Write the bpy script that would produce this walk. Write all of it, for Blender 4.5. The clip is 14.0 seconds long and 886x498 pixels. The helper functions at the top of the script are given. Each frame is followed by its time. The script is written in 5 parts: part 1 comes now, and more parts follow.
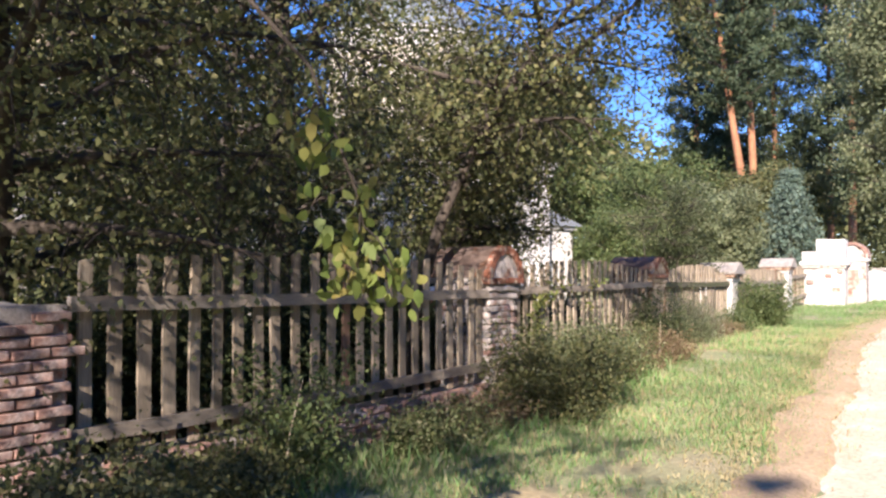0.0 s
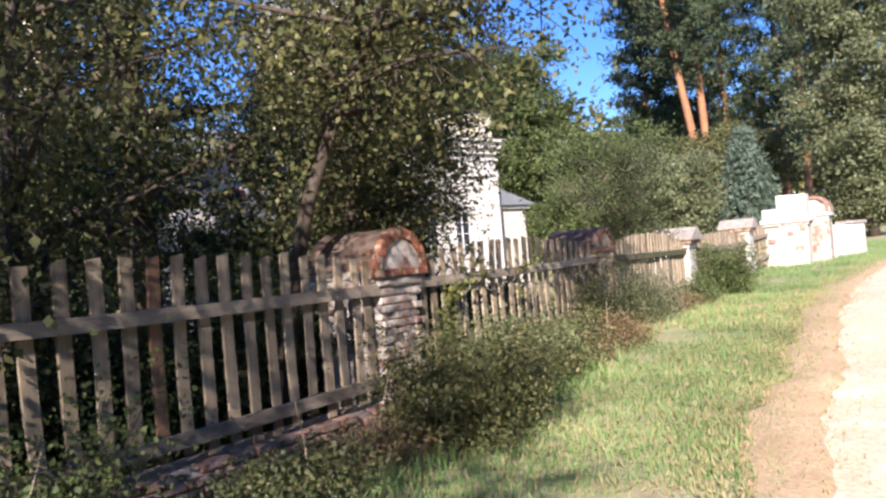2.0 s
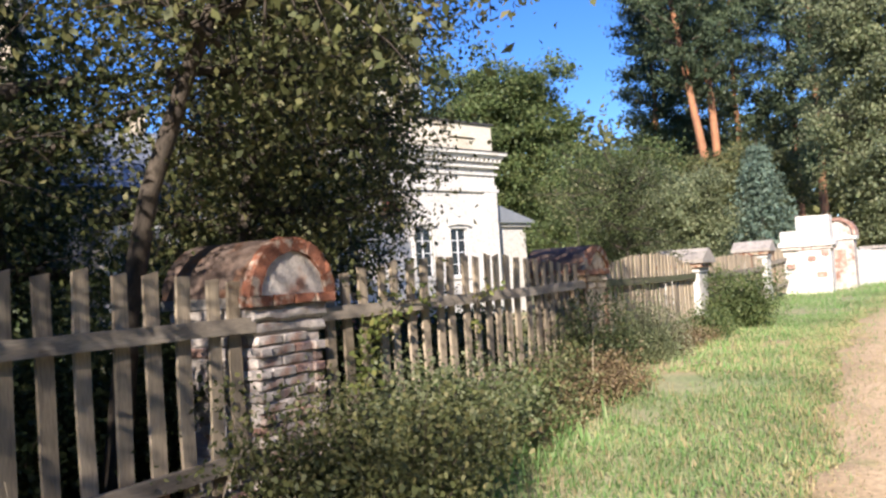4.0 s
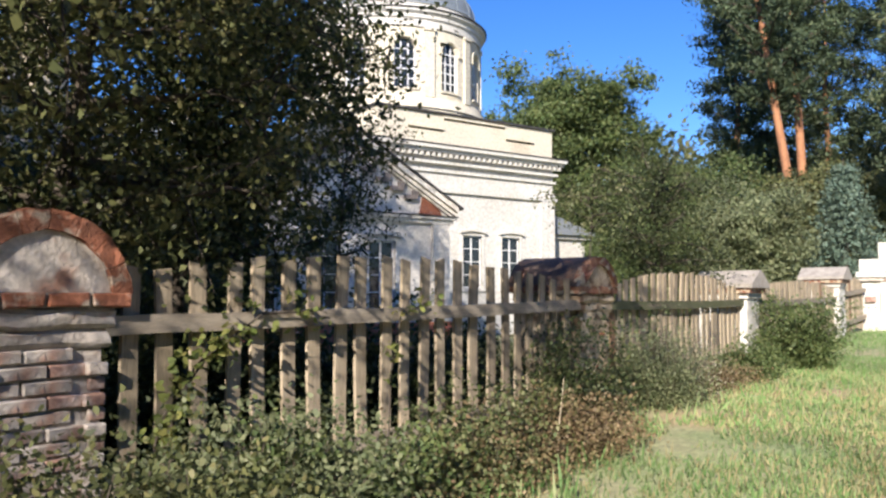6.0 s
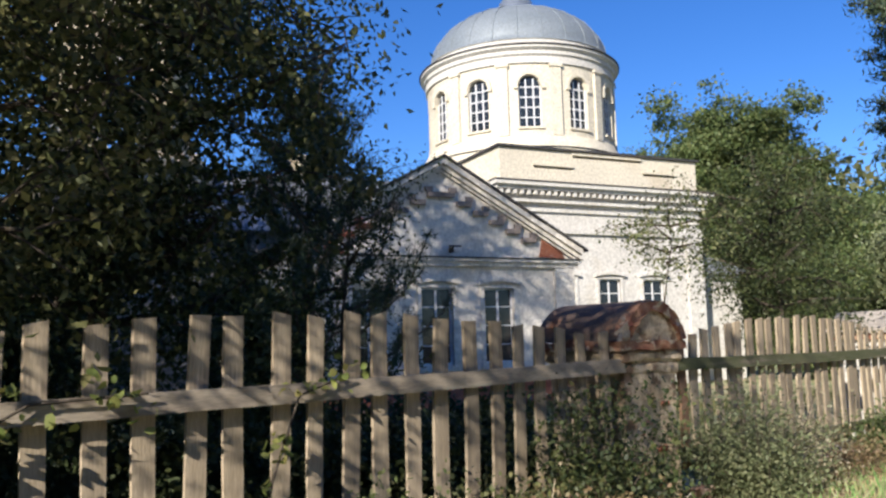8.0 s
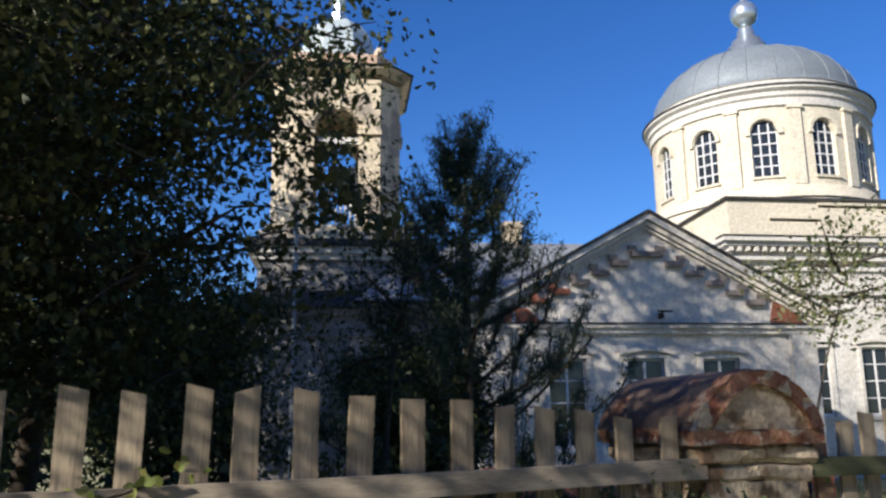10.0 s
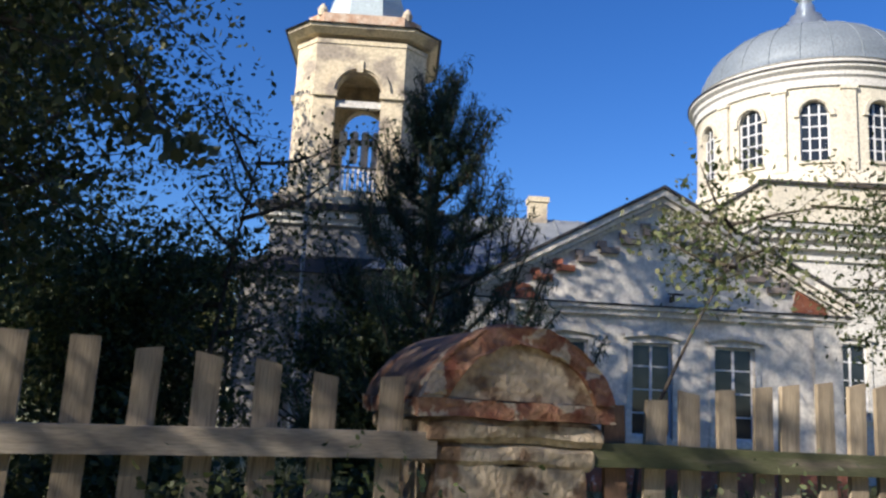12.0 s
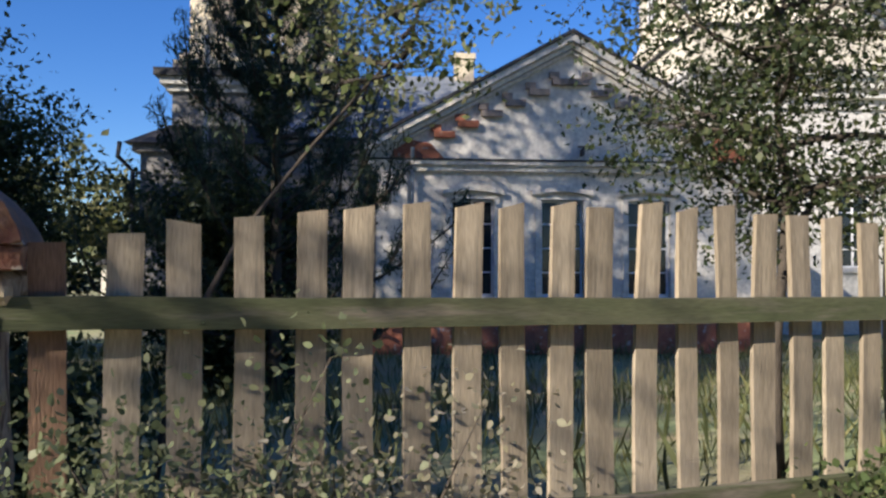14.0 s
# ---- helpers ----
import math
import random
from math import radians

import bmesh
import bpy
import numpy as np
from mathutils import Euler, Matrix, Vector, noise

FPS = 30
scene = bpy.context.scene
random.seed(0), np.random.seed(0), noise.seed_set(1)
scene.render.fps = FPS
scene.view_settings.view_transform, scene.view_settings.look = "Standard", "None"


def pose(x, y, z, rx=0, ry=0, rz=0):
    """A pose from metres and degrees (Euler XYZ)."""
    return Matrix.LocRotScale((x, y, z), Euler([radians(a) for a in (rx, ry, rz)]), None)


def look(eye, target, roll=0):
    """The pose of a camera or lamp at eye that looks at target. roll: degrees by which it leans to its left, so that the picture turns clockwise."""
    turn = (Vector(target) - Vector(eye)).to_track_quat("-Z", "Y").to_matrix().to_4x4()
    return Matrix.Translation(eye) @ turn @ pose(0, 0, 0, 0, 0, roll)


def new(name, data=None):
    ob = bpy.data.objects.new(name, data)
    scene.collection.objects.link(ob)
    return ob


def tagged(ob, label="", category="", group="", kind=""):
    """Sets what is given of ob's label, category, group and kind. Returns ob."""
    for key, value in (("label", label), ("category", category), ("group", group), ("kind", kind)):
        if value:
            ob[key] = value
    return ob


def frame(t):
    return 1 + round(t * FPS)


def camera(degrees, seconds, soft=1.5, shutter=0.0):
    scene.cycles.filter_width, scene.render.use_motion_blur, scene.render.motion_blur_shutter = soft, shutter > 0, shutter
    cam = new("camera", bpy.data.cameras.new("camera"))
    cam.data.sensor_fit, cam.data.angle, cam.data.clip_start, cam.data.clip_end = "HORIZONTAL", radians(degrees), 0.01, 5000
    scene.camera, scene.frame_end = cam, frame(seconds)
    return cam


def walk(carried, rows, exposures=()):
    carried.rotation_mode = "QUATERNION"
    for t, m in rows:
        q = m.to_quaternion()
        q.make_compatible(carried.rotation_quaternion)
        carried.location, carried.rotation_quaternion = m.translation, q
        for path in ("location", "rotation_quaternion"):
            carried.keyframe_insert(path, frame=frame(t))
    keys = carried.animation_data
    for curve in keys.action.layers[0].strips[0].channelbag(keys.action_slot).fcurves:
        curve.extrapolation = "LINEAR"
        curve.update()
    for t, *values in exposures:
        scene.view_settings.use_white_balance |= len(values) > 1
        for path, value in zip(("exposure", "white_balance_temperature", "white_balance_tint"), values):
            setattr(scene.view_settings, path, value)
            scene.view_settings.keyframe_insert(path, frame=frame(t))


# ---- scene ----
cam = camera(56.2, 14.0, 2.5)
PATH = [
    (0, (-14.801, -4.933, 1.598), (-13.128, -3.839, 1.661), 0.19),
    (0.5, (-14.401, -4.859, 1.609), (-12.711, -3.789, 1.622), -0.03),
    (1, (-13.868, -4.669, 1.63), (-12.149, -3.653, 1.734), -2.76),
    (1.5, (-13.128, -4.473, 1.63), (-11.45, -3.386, 1.696), -2.91),
    (2, (-12.573, -4.491, 1.585), (-10.856, -3.468, 1.618), -4.61),
    (2.5, (-11.977, -4.415, 1.612), (-10.209, -3.486, 1.719), -4.08),
    (5, (-8.963, -3.674, 1.567), (-7.343, -2.508, 1.692), -1.56),
    (5.5, (-8.349, -3.674, 1.609), (-6.765, -2.464, 1.774), -0.5),
    (6, (-7.841, -3.801, 1.557), (-6.237, -2.611, 1.666), -0.06),
    (6.5, (-7.279, -3.852, 1.598), (-5.7, -2.627, 1.686), -0.4),
    (7, (-6.739, -3.953, 1.654), (-5.276, -2.6, 1.827), 0.06),
    (7.2, (-6.523, -3.941, 1.639), (-5.098, -2.549, 1.811), -0.35),
    (9.5, (-3.719, -3.266, 1.654), (-2.698, -1.591, 2.043), -0.73),
    (10, (-3.267, -3.302, 1.679), (-2.467, -1.516, 2.093), -0.65),
    (10.5, (-2.743, -2.999, 1.746), (-2.1, -1.202, 2.345), 0.0),
    (11, (-2.135, -3.0, 1.624), (-1.622, -1.154, 2.198), 2.37),
    (11.5, (-1.862, -3.073, 1.636), (-1.296, -1.194, 2.022), 2.79),
    (12, (-1.475, -3.081, 1.618), (-0.815, -1.228, 1.981), 3.02),
    (12.5, (-0.92, -3.028, 1.58), (-0.132, -1.207, 1.825), 2.09),
    (13, (-0.41, -2.875, 1.522), (0.428, -1.062, 1.637), 0.8),
    (13.5, (0.222, -2.673, 1.535), (1.073, -0.867, 1.652), -0.61),
    (14, (0.698, -2.632, 1.552), (1.417, -0.767, 1.615), 0.24),
]
walk(cam, [(t, look(eye, target, roll)) for t, eye, target, roll in PATH], [(0.0, 1.4, 6500, 22), (2.7, 1.3, 6500, 20), (5.0, 1.1, 6500, 14), (7.0, 0.97, 6500, 12), (9.5, 0.72, 6500, 11), (14.0, 0.83, 6500, 12)])

# ---------------------------------------------------------------- sky and sun
SUN_DIR = Vector((-0.91, -0.355, 0.50)).normalized()      # towards the sun
world = bpy.data.worlds.new("sky")
scene.world = world
world.use_nodes = True
wn = world.node_tree
sky = wn.nodes.new("ShaderNodeTexSky")
sky.sky_type = 'NISHITA'
sky.sun_disc = False
sky.sun_elevation = math.asin(SUN_DIR.z)
sky.sun_rotation = math.atan2(SUN_DIR.x, SUN_DIR.y)
sky.air_density, sky.dust_density, sky.ozone_density = 1.0, 0.0, 6.0
wn.nodes["Background"].inputs["Strength"].default_value = 0.065
deep = wn.nodes.new("ShaderNodeHueSaturation")
deep.inputs["Saturation"].default_value, deep.inputs["Value"].default_value = 1.19, 1.42
deep.inputs["Hue"].default_value = 0.512
wn.links.new(sky.outputs[0], deep.inputs["Color"])
wn.links.new(deep.outputs[0], wn.nodes["Background"].inputs["Color"])
sun_data = bpy.data.lights.new("sun", 'SUN')
sun_data.energy, sun_data.angle, sun_data.color = 5.0, radians(0.53), (1.0, 0.93, 0.82)
sun = new("sun", sun_data)
sun.rotation_euler = SUN_DIR.to_track_quat("Z", "Y").to_euler()

# ---------------------------------------------------------------- materials


def mat(name, a, b, scale=3.0, fine=40.0, rough=0.8, bump=0.3, metal=0.0, third=None, third_at=(0.55, 0.65),
        third_scale=1.5, stretch=(1, 1, 1), per_piece=0.0, spec=0.3, bump_m=0.01):
    """Two tones mixed by a coarse noise, a fine noise for grain and relief, and patches of a third tone."""
    m = bpy.data.materials.new(name)
    m.use_nodes = True
    nt = m.node_tree
    p = nt.nodes["Principled BSDF"]
    p.inputs["Roughness"].default_value = rough
    p.inputs["Metallic"].default_value = metal
    p.inputs["Specular IOR Level"].default_value = spec
    tc = nt.nodes.new("ShaderNodeTexCoord")
    mp = nt.nodes.new("ShaderNodeMapping")
    mp.inputs["Scale"].default_value = stretch
    nt.links.new(tc.outputs["Object"], mp.inputs["Vector"])

    def grain(s, detail=5.0):
        n = nt.nodes.new("ShaderNodeTexNoise")
        n.inputs["Scale"].default_value, n.inputs["Detail"].default_value = s, detail
        nt.links.new(mp.outputs[0], n.inputs["Vector"])
        return n.outputs["Fac"]

    def ramp(src, lo, hi):
        r = nt.nodes.new("ShaderNodeMapRange")
        r.inputs[1].default_value, r.inputs[2].default_value = lo, hi
        nt.links.new(src, r.inputs[0])
        return r.outputs[0]

    def mix(fac, x, y, kind='MIX'):
        k = nt.nodes.new("ShaderNodeMix")
        k.data_type, k.blend_type = 'RGBA', kind
        for i, v in ((0, fac), (6, x), (7, y)):
            if hasattr(v, "links"):
                nt.links.new(v, k.inputs[i])
            else:
                k.inputs[i].default_value = v if i == 0 else (*v, 1)
        return k.outputs[2]

    coarse, small = grain(scale), grain(fine)
    col = mix(ramp(coarse, 0.35, 0.65), a, b)
    if third:
        col = mix(ramp(grain(third_scale, 6.0), *third_at), col, third)
    dark = mix(ramp(small, 0.3, 0.7), (0.72, 0.72, 0.72), (1.12, 1.12, 1.12))
    col = mix(1.0, col, dark, 'MULTIPLY')
    if per_piece:
        oi = nt.nodes.new("ShaderNodeObjectInfo")
        col = mix(1.0, col, mix(oi.outputs["Random"], (1 - per_piece,) * 3, (1 + per_piece * 0.6,) * 3), 'MULTIPLY')
    nt.links.new(col, p.inputs["Base Color"])
    if bump:
        bn = nt.nodes.new("ShaderNodeBump")
        bn.inputs["Strength"].default_value, bn.inputs["Distance"].default_value = bump, bump_m
        add = nt.nodes.new("ShaderNodeMath")
        add.operation = 'ADD'
        nt.links.new(coarse, add.inputs[0])
        nt.links.new(small, add.inputs[1])
        nt.links.new(add.outputs[0], bn.inputs["Height"])
        nt.links.new(bn.outputs[0], p.inputs["Normal"])
    return m


def leaf_mat(name, tones, through_share=0.35, rough=0.55):
    """Foliage: each leaf takes its own tone; light passes partly through."""
    m = bpy.data.materials.new(name)
    m.use_nodes = True
    nt = m.node_tree
    p = nt.nodes["Principled BSDF"]
    p.inputs["Roughness"].default_value = rough
    p.inputs["Specular IOR Level"].default_value = 0.35
    g = nt.nodes.new("ShaderNodeNewGeometry")
    r = nt.nodes.new("ShaderNodeValToRGB")
    els = r.color_ramp.elements
    while len(els) < len(tones):
        els.new(0.5)
    for i, c in enumerate(tones):
        els[i].position, els[i].color = i / (len(tones) - 1), (*c, 1)
    nt.links.new(g.outputs["Random Per Island"], r.inputs[0])
    tc = nt.nodes.new("ShaderNodeTexCoord")
    n = nt.nodes.new("ShaderNodeTexNoise")
    n.inputs["Scale"].default_value = 0.6
    nt.links.new(tc.outputs["Object"], n.inputs["Vector"])
    k = nt.nodes.new("ShaderNodeMix")
    k.data_type, k.blend_type = 'RGBA', 'MULTIPLY'
    k.inputs[0].default_value = 1.0
    mr = nt.nodes.new("ShaderNodeMapRange")
    mr.inputs[1].default_value, mr.inputs[2].default_value, mr.inputs[3].default_value, mr.inputs[4].default_value = 0.3, 0.7, 0.7, 1.25
    nt.links.new(n.outputs["Fac"], mr.inputs[0])
    nt.links.new(r.outputs[0], k.inputs[6])
    nt.links.new(mr.outputs[0], k.inputs[7])
    nt.links.new(k.outputs[2], p.inputs["Base Color"])
    t = nt.nodes.new("ShaderNodeBsdfTranslucent")
    nt.links.new(k.outputs[2], t.inputs["Color"])
    s = nt.nodes.new("ShaderNodeMixShader")
    s.inputs[0].default_value = through_share
    nt.links.new(p.outputs[0], s.inputs[1])
    nt.links.new(t.outputs[0], s.inputs[2])
    nt.links.new(s.outputs[0], nt.nodes["Material Output"].inputs["Surface"])
    return m


M = {}
M["wood"] = mat("weathered_wood", (0.44, 0.36, 0.255), (0.30, 0.24, 0.165), 2.5, 30, 0.85, 0.5, third=(0.16, 0.135, 0.10),
                third_at=(0.54, 0.74), third_scale=4, stretch=(6, 6, 0.7), per_piece=0.30, bump_m=0.004)
M["rail"] = mat("rail_wood", (0.36, 0.31, 0.24), (0.24, 0.20, 0.155), 2.5, 30, 0.85, 0.5, stretch=(0.7, 6, 6), per_piece=0.2, bump_m=0.004)
M["mossy"] = mat("mossy_rail_wood", (0.115, 0.115, 0.065), (0.085, 0.095, 0.045), 2.0, 30, 0.9, 0.5, third=(0.18, 0.155, 0.115),
                 third_at=(0.55, 0.7), third_scale=3, stretch=(0.7, 6, 6), bump_m=0.004)
M["red_wood"] = mat("reddish_picket_wood", (0.26, 0.16, 0.10), (0.20, 0.115, 0.07), 2.5, 30, 0.85, 0.5, stretch=(6, 6, 0.7))
M["brick"] = mat("old_brick", (0.40, 0.155, 0.09), (0.30, 0.105, 0.065), 5, 60, 0.9, 0.6, third=(0.50, 0.43, 0.37),
                 third_at=(0.60, 0.72), third_scale=6, per_piece=0.35)
M["dim_brick"] = mat("dark_grey_brown", (0.30, 0.25, 0.22), (0.22, 0.185, 0.165), 5, 40, 0.95, 0.5)
M["washed_brick"] = mat("brick_with_old_whitewash", (0.42, 0.26, 0.20), (0.33, 0.18, 0.135), 5, 60, 0.9, 0.6, third=(0.50, 0.42, 0.37),
                        third_at=(0.48, 0.72), third_scale=7, per_piece=0.3)
M["mortar"] = mat("crumbling_lime_mortar", (0.42, 0.38, 0.33), (0.30, 0.27, 0.24), 6, 50, 0.95, 0.6)
M["whitewash"] = mat("worn_whitewash_over_brick", (0.60, 0.54, 0.48), (0.42, 0.36, 0.31), 5, 40, 0.9, 0.8, per_piece=0.25,
                     third=(0.30, 0.17, 0.125), third_at=(0.55, 0.68), third_scale=5)
M["plaster"] = mat("stained_lime_plaster", (0.54, 0.45, 0.33), (0.38, 0.29, 0.19), 3, 35, 0.9, 0.9,
                   third=(0.19, 0.125, 0.08), third_at=(0.53, 0.62), third_scale=7, bump_m=0.02)
M["cap_metal"] = mat("rusted_cap_sheet", (0.16, 0.11, 0.085), (0.11, 0.085, 0.07), 4, 40, 0.75, 0.4, third=(0.26, 0.12, 0.06),
                     third_at=(0.55, 0.7), third_scale=5)
M["cream"] = mat("pale_yellow_limewash", (0.63, 0.575, 0.455), (0.59, 0.535, 0.43), 0.35, 8, 0.9, 0.3,
                 third=(0.50, 0.43, 0.32), third_at=(0.56, 0.75), third_scale=0.5)
M["white"] = mat("white_limewash", (0.60, 0.58, 0.535), (0.545, 0.52, 0.475), 0.4, 8, 0.9, 0.3,
                 third=(0.50, 0.46, 0.39), third_at=(0.60, 0.75), third_scale=0.7)
M["tower"] = mat("flaking_cream_plaster", (0.64, 0.55, 0.39), (0.58, 0.49, 0.35), 0.6, 8, 0.9, 0.4,
                 third=(0.34, 0.29, 0.23), third_at=(0.50, 0.62), third_scale=0.9)
M["blue_white"] = mat("cool_white_wall", (0.74, 0.69, 0.61), (0.64, 0.595, 0.525), 0.5, 8, 0.9, 0.4,
                      third=(0.58, 0.49, 0.36), third_at=(0.60, 0.78), third_scale=0.6)
# plaster of the tower foot and refectory, tree shade put into its colour
M["shade_plaster"] = mat("plaster_greyed_for_shade", (0.27, 0.255, 0.235), (0.20, 0.19, 0.18), 0.6, 8, 0.9, 0.4, third=(0.36, 0.34, 0.31), third_at=(0.56, 0.7), third_scale=0.8)
M["roof"] = mat("dull_grey_sheet_roof", (0.30, 0.32, 0.34), (0.24, 0.26, 0.28), 0.8, 14, 0.55, 0.15, 0.3)
M["dark_roof"] = mat("dark_roof_edge", (0.055, 0.05, 0.05), (0.04, 0.04, 0.04), 1.5, 14, 0.7, 0.2)
M["dome"] = mat("grey_blue_dome_sheet", (0.22, 0.25, 0.275), (0.185, 0.215, 0.24), 0.5, 10, 0.55, 0.1, 0.15)
M["tin"] = mat("bright_tinned_sheet", (0.62, 0.68, 0.72), (0.52, 0.58, 0.62), 1, 14, 0.3, 0.1, 0.8)
M["pale_dome"] = mat("pale_dome_sheet", (0.48, 0.55, 0.55), (0.42, 0.49, 0.50), 0.8, 14, 0.5, 0.1, 0.2)
M["rusty"] = mat("rust_flaked_sheet", (0.42, 0.24, 0.15), (0.60, 0.48, 0.36), 2.5, 14, 0.8, 0.2)
M["iron"] = mat("dark_iron", (0.05, 0.05, 0.055), (0.035, 0.035, 0.04), 4, 40, 0.6, 0.1, 0.5)
M["frame"] = mat("white_window_paint", (0.74, 0.74, 0.74), (0.66, 0.66, 0.66), 3, 20, 0.6, 0.1)
# near-black colour in place of the darkness of unlit rooms
M["room"] = mat("unlit_interior_black", (0.03, 0.03, 0.03), (0.02, 0.02, 0.02), 1, 5, 1.0, 0)
M["glass"] = bpy.data.materials.new("window_glass")
M["glass"].use_nodes = True
gp = M["glass"].node_tree.nodes["Principled BSDF"]
gp.inputs["Base Color"].default_value = (0.02, 0.025, 0.03, 1)
gp.inputs["Roughness"].default_value = 0.05
gp.inputs["Specular IOR Level"].default_value = 0.4
M["bark"] = mat("dark_bark", (0.10, 0.08, 0.06), (0.06, 0.05, 0.04), 6, 40, 0.95, 0.8, stretch=(3, 3, 0.8))
M["pine_bark"] = mat("orange_pine_bark", (0.40, 0.19, 0.095), (0.28, 0.13, 0.07), 1.5, 10, 0.9, 0.8, stretch=(3, 3, 0.8))
M["earth"] = mat("grassy_earth", (0.26, 0.31, 0.14), (0.40, 0.35, 0.21), 0.8, 18, 0.95, 0.8, third=(0.46, 0.33, 0.19),
                 third_at=(0.54, 0.68), third_scale=0.5, bump_m=0.03)
M["sand"] = mat("pale_sandy_track", (0.74, 0.59, 0.42), (0.66, 0.52, 0.36), 0.4, 25, 0.95, 0.4, third=(0.80, 0.70, 0.55),
                third_at=(0.5, 0.7), third_scale=2.5, bump_m=0.02)
M["leaf_dark"] = leaf_mat("dark_green_leaves", [(0.065, 0.078, 0.032), (0.108, 0.124, 0.048), (0.155, 0.165, 0.062), (0.24, 0.22, 0.095)], 0.4)
# darker copy of the leaf tones, for crowns that should look shaded
M["leaf_deep"] = leaf_mat("shade_toned_leaves", [(0.032, 0.048, 0.02), (0.05, 0.073, 0.028), (0.078, 0.10, 0.038), (0.125, 0.135, 0.05)], 0.35)
M["leaf_mid"] = leaf_mat("green_leaves", [(0.075, 0.115, 0.04), (0.11, 0.155, 0.055), (0.15, 0.195, 0.07), (0.21, 0.23, 0.09)], 0.4)
M["leaf_light"] = leaf_mat("yellow_green_leaves", [(0.14, 0.19, 0.05), (0.20, 0.24, 0.07), (0.27, 0.29, 0.09), (0.33, 0.30, 0.10)], 0.45)
M["leaf_bush"] = leaf_mat("dull_green_bush_leaves", [(0.07, 0.10, 0.035), (0.12, 0.155, 0.055), (0.18, 0.20, 0.085), (0.29, 0.28, 0.15)], 0.4)
M["leaf_grey"] = leaf_mat("silvery_green_leaves", [(0.12, 0.155, 0.075), (0.17, 0.20, 0.10), (0.22, 0.245, 0.13), (0.28, 0.29, 0.16)], 0.4)
M["needles"] = leaf_mat("blue_green_needles", [(0.024, 0.045, 0.026), (0.038, 0.062, 0.036), (0.06, 0.085, 0.045)], 0.15)
# paler needles for the far pines, distance haze put into the tone
M["far_needles"] = leaf_mat("haze_toned_needles", [(0.045, 0.07, 0.04), (0.065, 0.095, 0.05), (0.105, 0.13, 0.062)], 0.2)
M["spruce"] = leaf_mat("blue_spruce_needles", [(0.09, 0.14, 0.105), (0.12, 0.175, 0.13), (0.16, 0.21, 0.15)], 0.15)
M["grass"] = leaf_mat("grass_blades", [(0.15, 0.29, 0.085), (0.21, 0.37, 0.12), (0.29, 0.43, 0.16), (0.46, 0.44, 0.26)], 0.5)
M["dry"] = leaf_mat("dry_weeds", [(0.16, 0.11, 0.06), (0.24, 0.16, 0.09), (0.20, 0.17, 0.08), (0.32, 0.24, 0.14)], 0.3)
M["pale_leaf"] = leaf_mat("withered_pale_leaves", [(0.20, 0.20, 0.12), (0.30, 0.27, 0.17), (0.38, 0.34, 0.24), (0.46, 0.40, 0.30)], 0.35)
M["straw_grass"] = leaf_mat("bleached_grass", [(0.40, 0.34, 0.17), (0.48, 0.40, 0.21), (0.52, 0.42, 0.24), (0.36, 0.38, 0.16)], 0.4)
M["dirt"] = mat("trodden_brown_dirt", (0.54, 0.40, 0.25), (0.44, 0.32, 0.19), 1.2, 25, 0.95, 0.6, third=(0.30, 0.29, 0.13), third_at=(0.58, 0.72), third_scale=2.2)
M["straw"] = mat("bleached_straw", (0.50, 0.42, 0.30), (0.42, 0.34, 0.24), 6, 40, 0.9, 0.2)
M["autumn"] = leaf_mat("sunlit_lime_leaves", [(0.14, 0.20, 0.045), (0.19, 0.25, 0.06), (0.25, 0.28, 0.075), (0.29, 0.24, 0.07)], 0.45)

# ---------------------------------------------------------------- mesh helpers


def ob_from(name, verts, faces, material, parent=None, label="", smooth=False):
    me = bpy.data.meshes.new(name)
    me.from_pydata([tuple(v) for v in verts], [], faces)
    me.materials.append(M[material])
    if smooth:
        me.polygons.foreach_set("use_smooth", [True] * len(me.polygons))
    ob = new(name, me)
    if parent:
        ob.parent = parent
    if label:
        ob["label"] = label
    return ob


def part(name, bm, material, parent=None, label="", smooth=False):
    me = bpy.data.meshes.new(name)
    bm.to_mesh(me)
    bm.free()
    me.materials.append(M[material])
    if smooth:
        me.polygons.foreach_set("use_smooth", [True] * len(me.polygons))
    ob = new(name, me)
    if parent:
        ob.parent = parent
    if label:
        ob["label"] = label
    return ob


def box(bm, x0, x1, y0, y1, z0, z1, bevel=0.0, m=None):
    g = bmesh.ops.create_cube(bm, size=1)
    vs = g["verts"]
    for v in vs:
        v.co = Vector(((x0 + x1) / 2 + v.co.x * (x1 - x0), (y0 + y1) / 2 + v.co.y * (y1 - y0), (z0 + z1) / 2 + v.co.z * (z1 - z0)))
    if m is not None:
        bmesh.ops.transform(bm, matrix=m, verts=vs)
    if bevel:
        es = list({e for v in vs for e in v.link_edges})
        bmesh.ops.bevel(bm, geom=es, offset=bevel, segments=1, affect='EDGES')
    return bm


def boxes(*specs, bevel=0.0):
    bm = bmesh.new()
    for s in specs:
        box(bm, *s, bevel=bevel)
    return bm


def prism(bm, profile, y0, y1):
    """A profile in x, z drawn out from y0 to y1."""
    a = [bm.verts.new((x, y0, z)) for x, z in profile]
    b = [bm.verts.new((x, y1, z)) for x, z in profile]
    n = len(profile)
    bm.faces.new(a)
    bm.faces.new(list(reversed(b)))
    for i in range(n):
        bm.faces.new((a[i], b[i], b[(i + 1) % n], a[(i + 1) % n]))
    bmesh.ops.recalc_face_normals(bm, faces=bm.faces)
    return bm


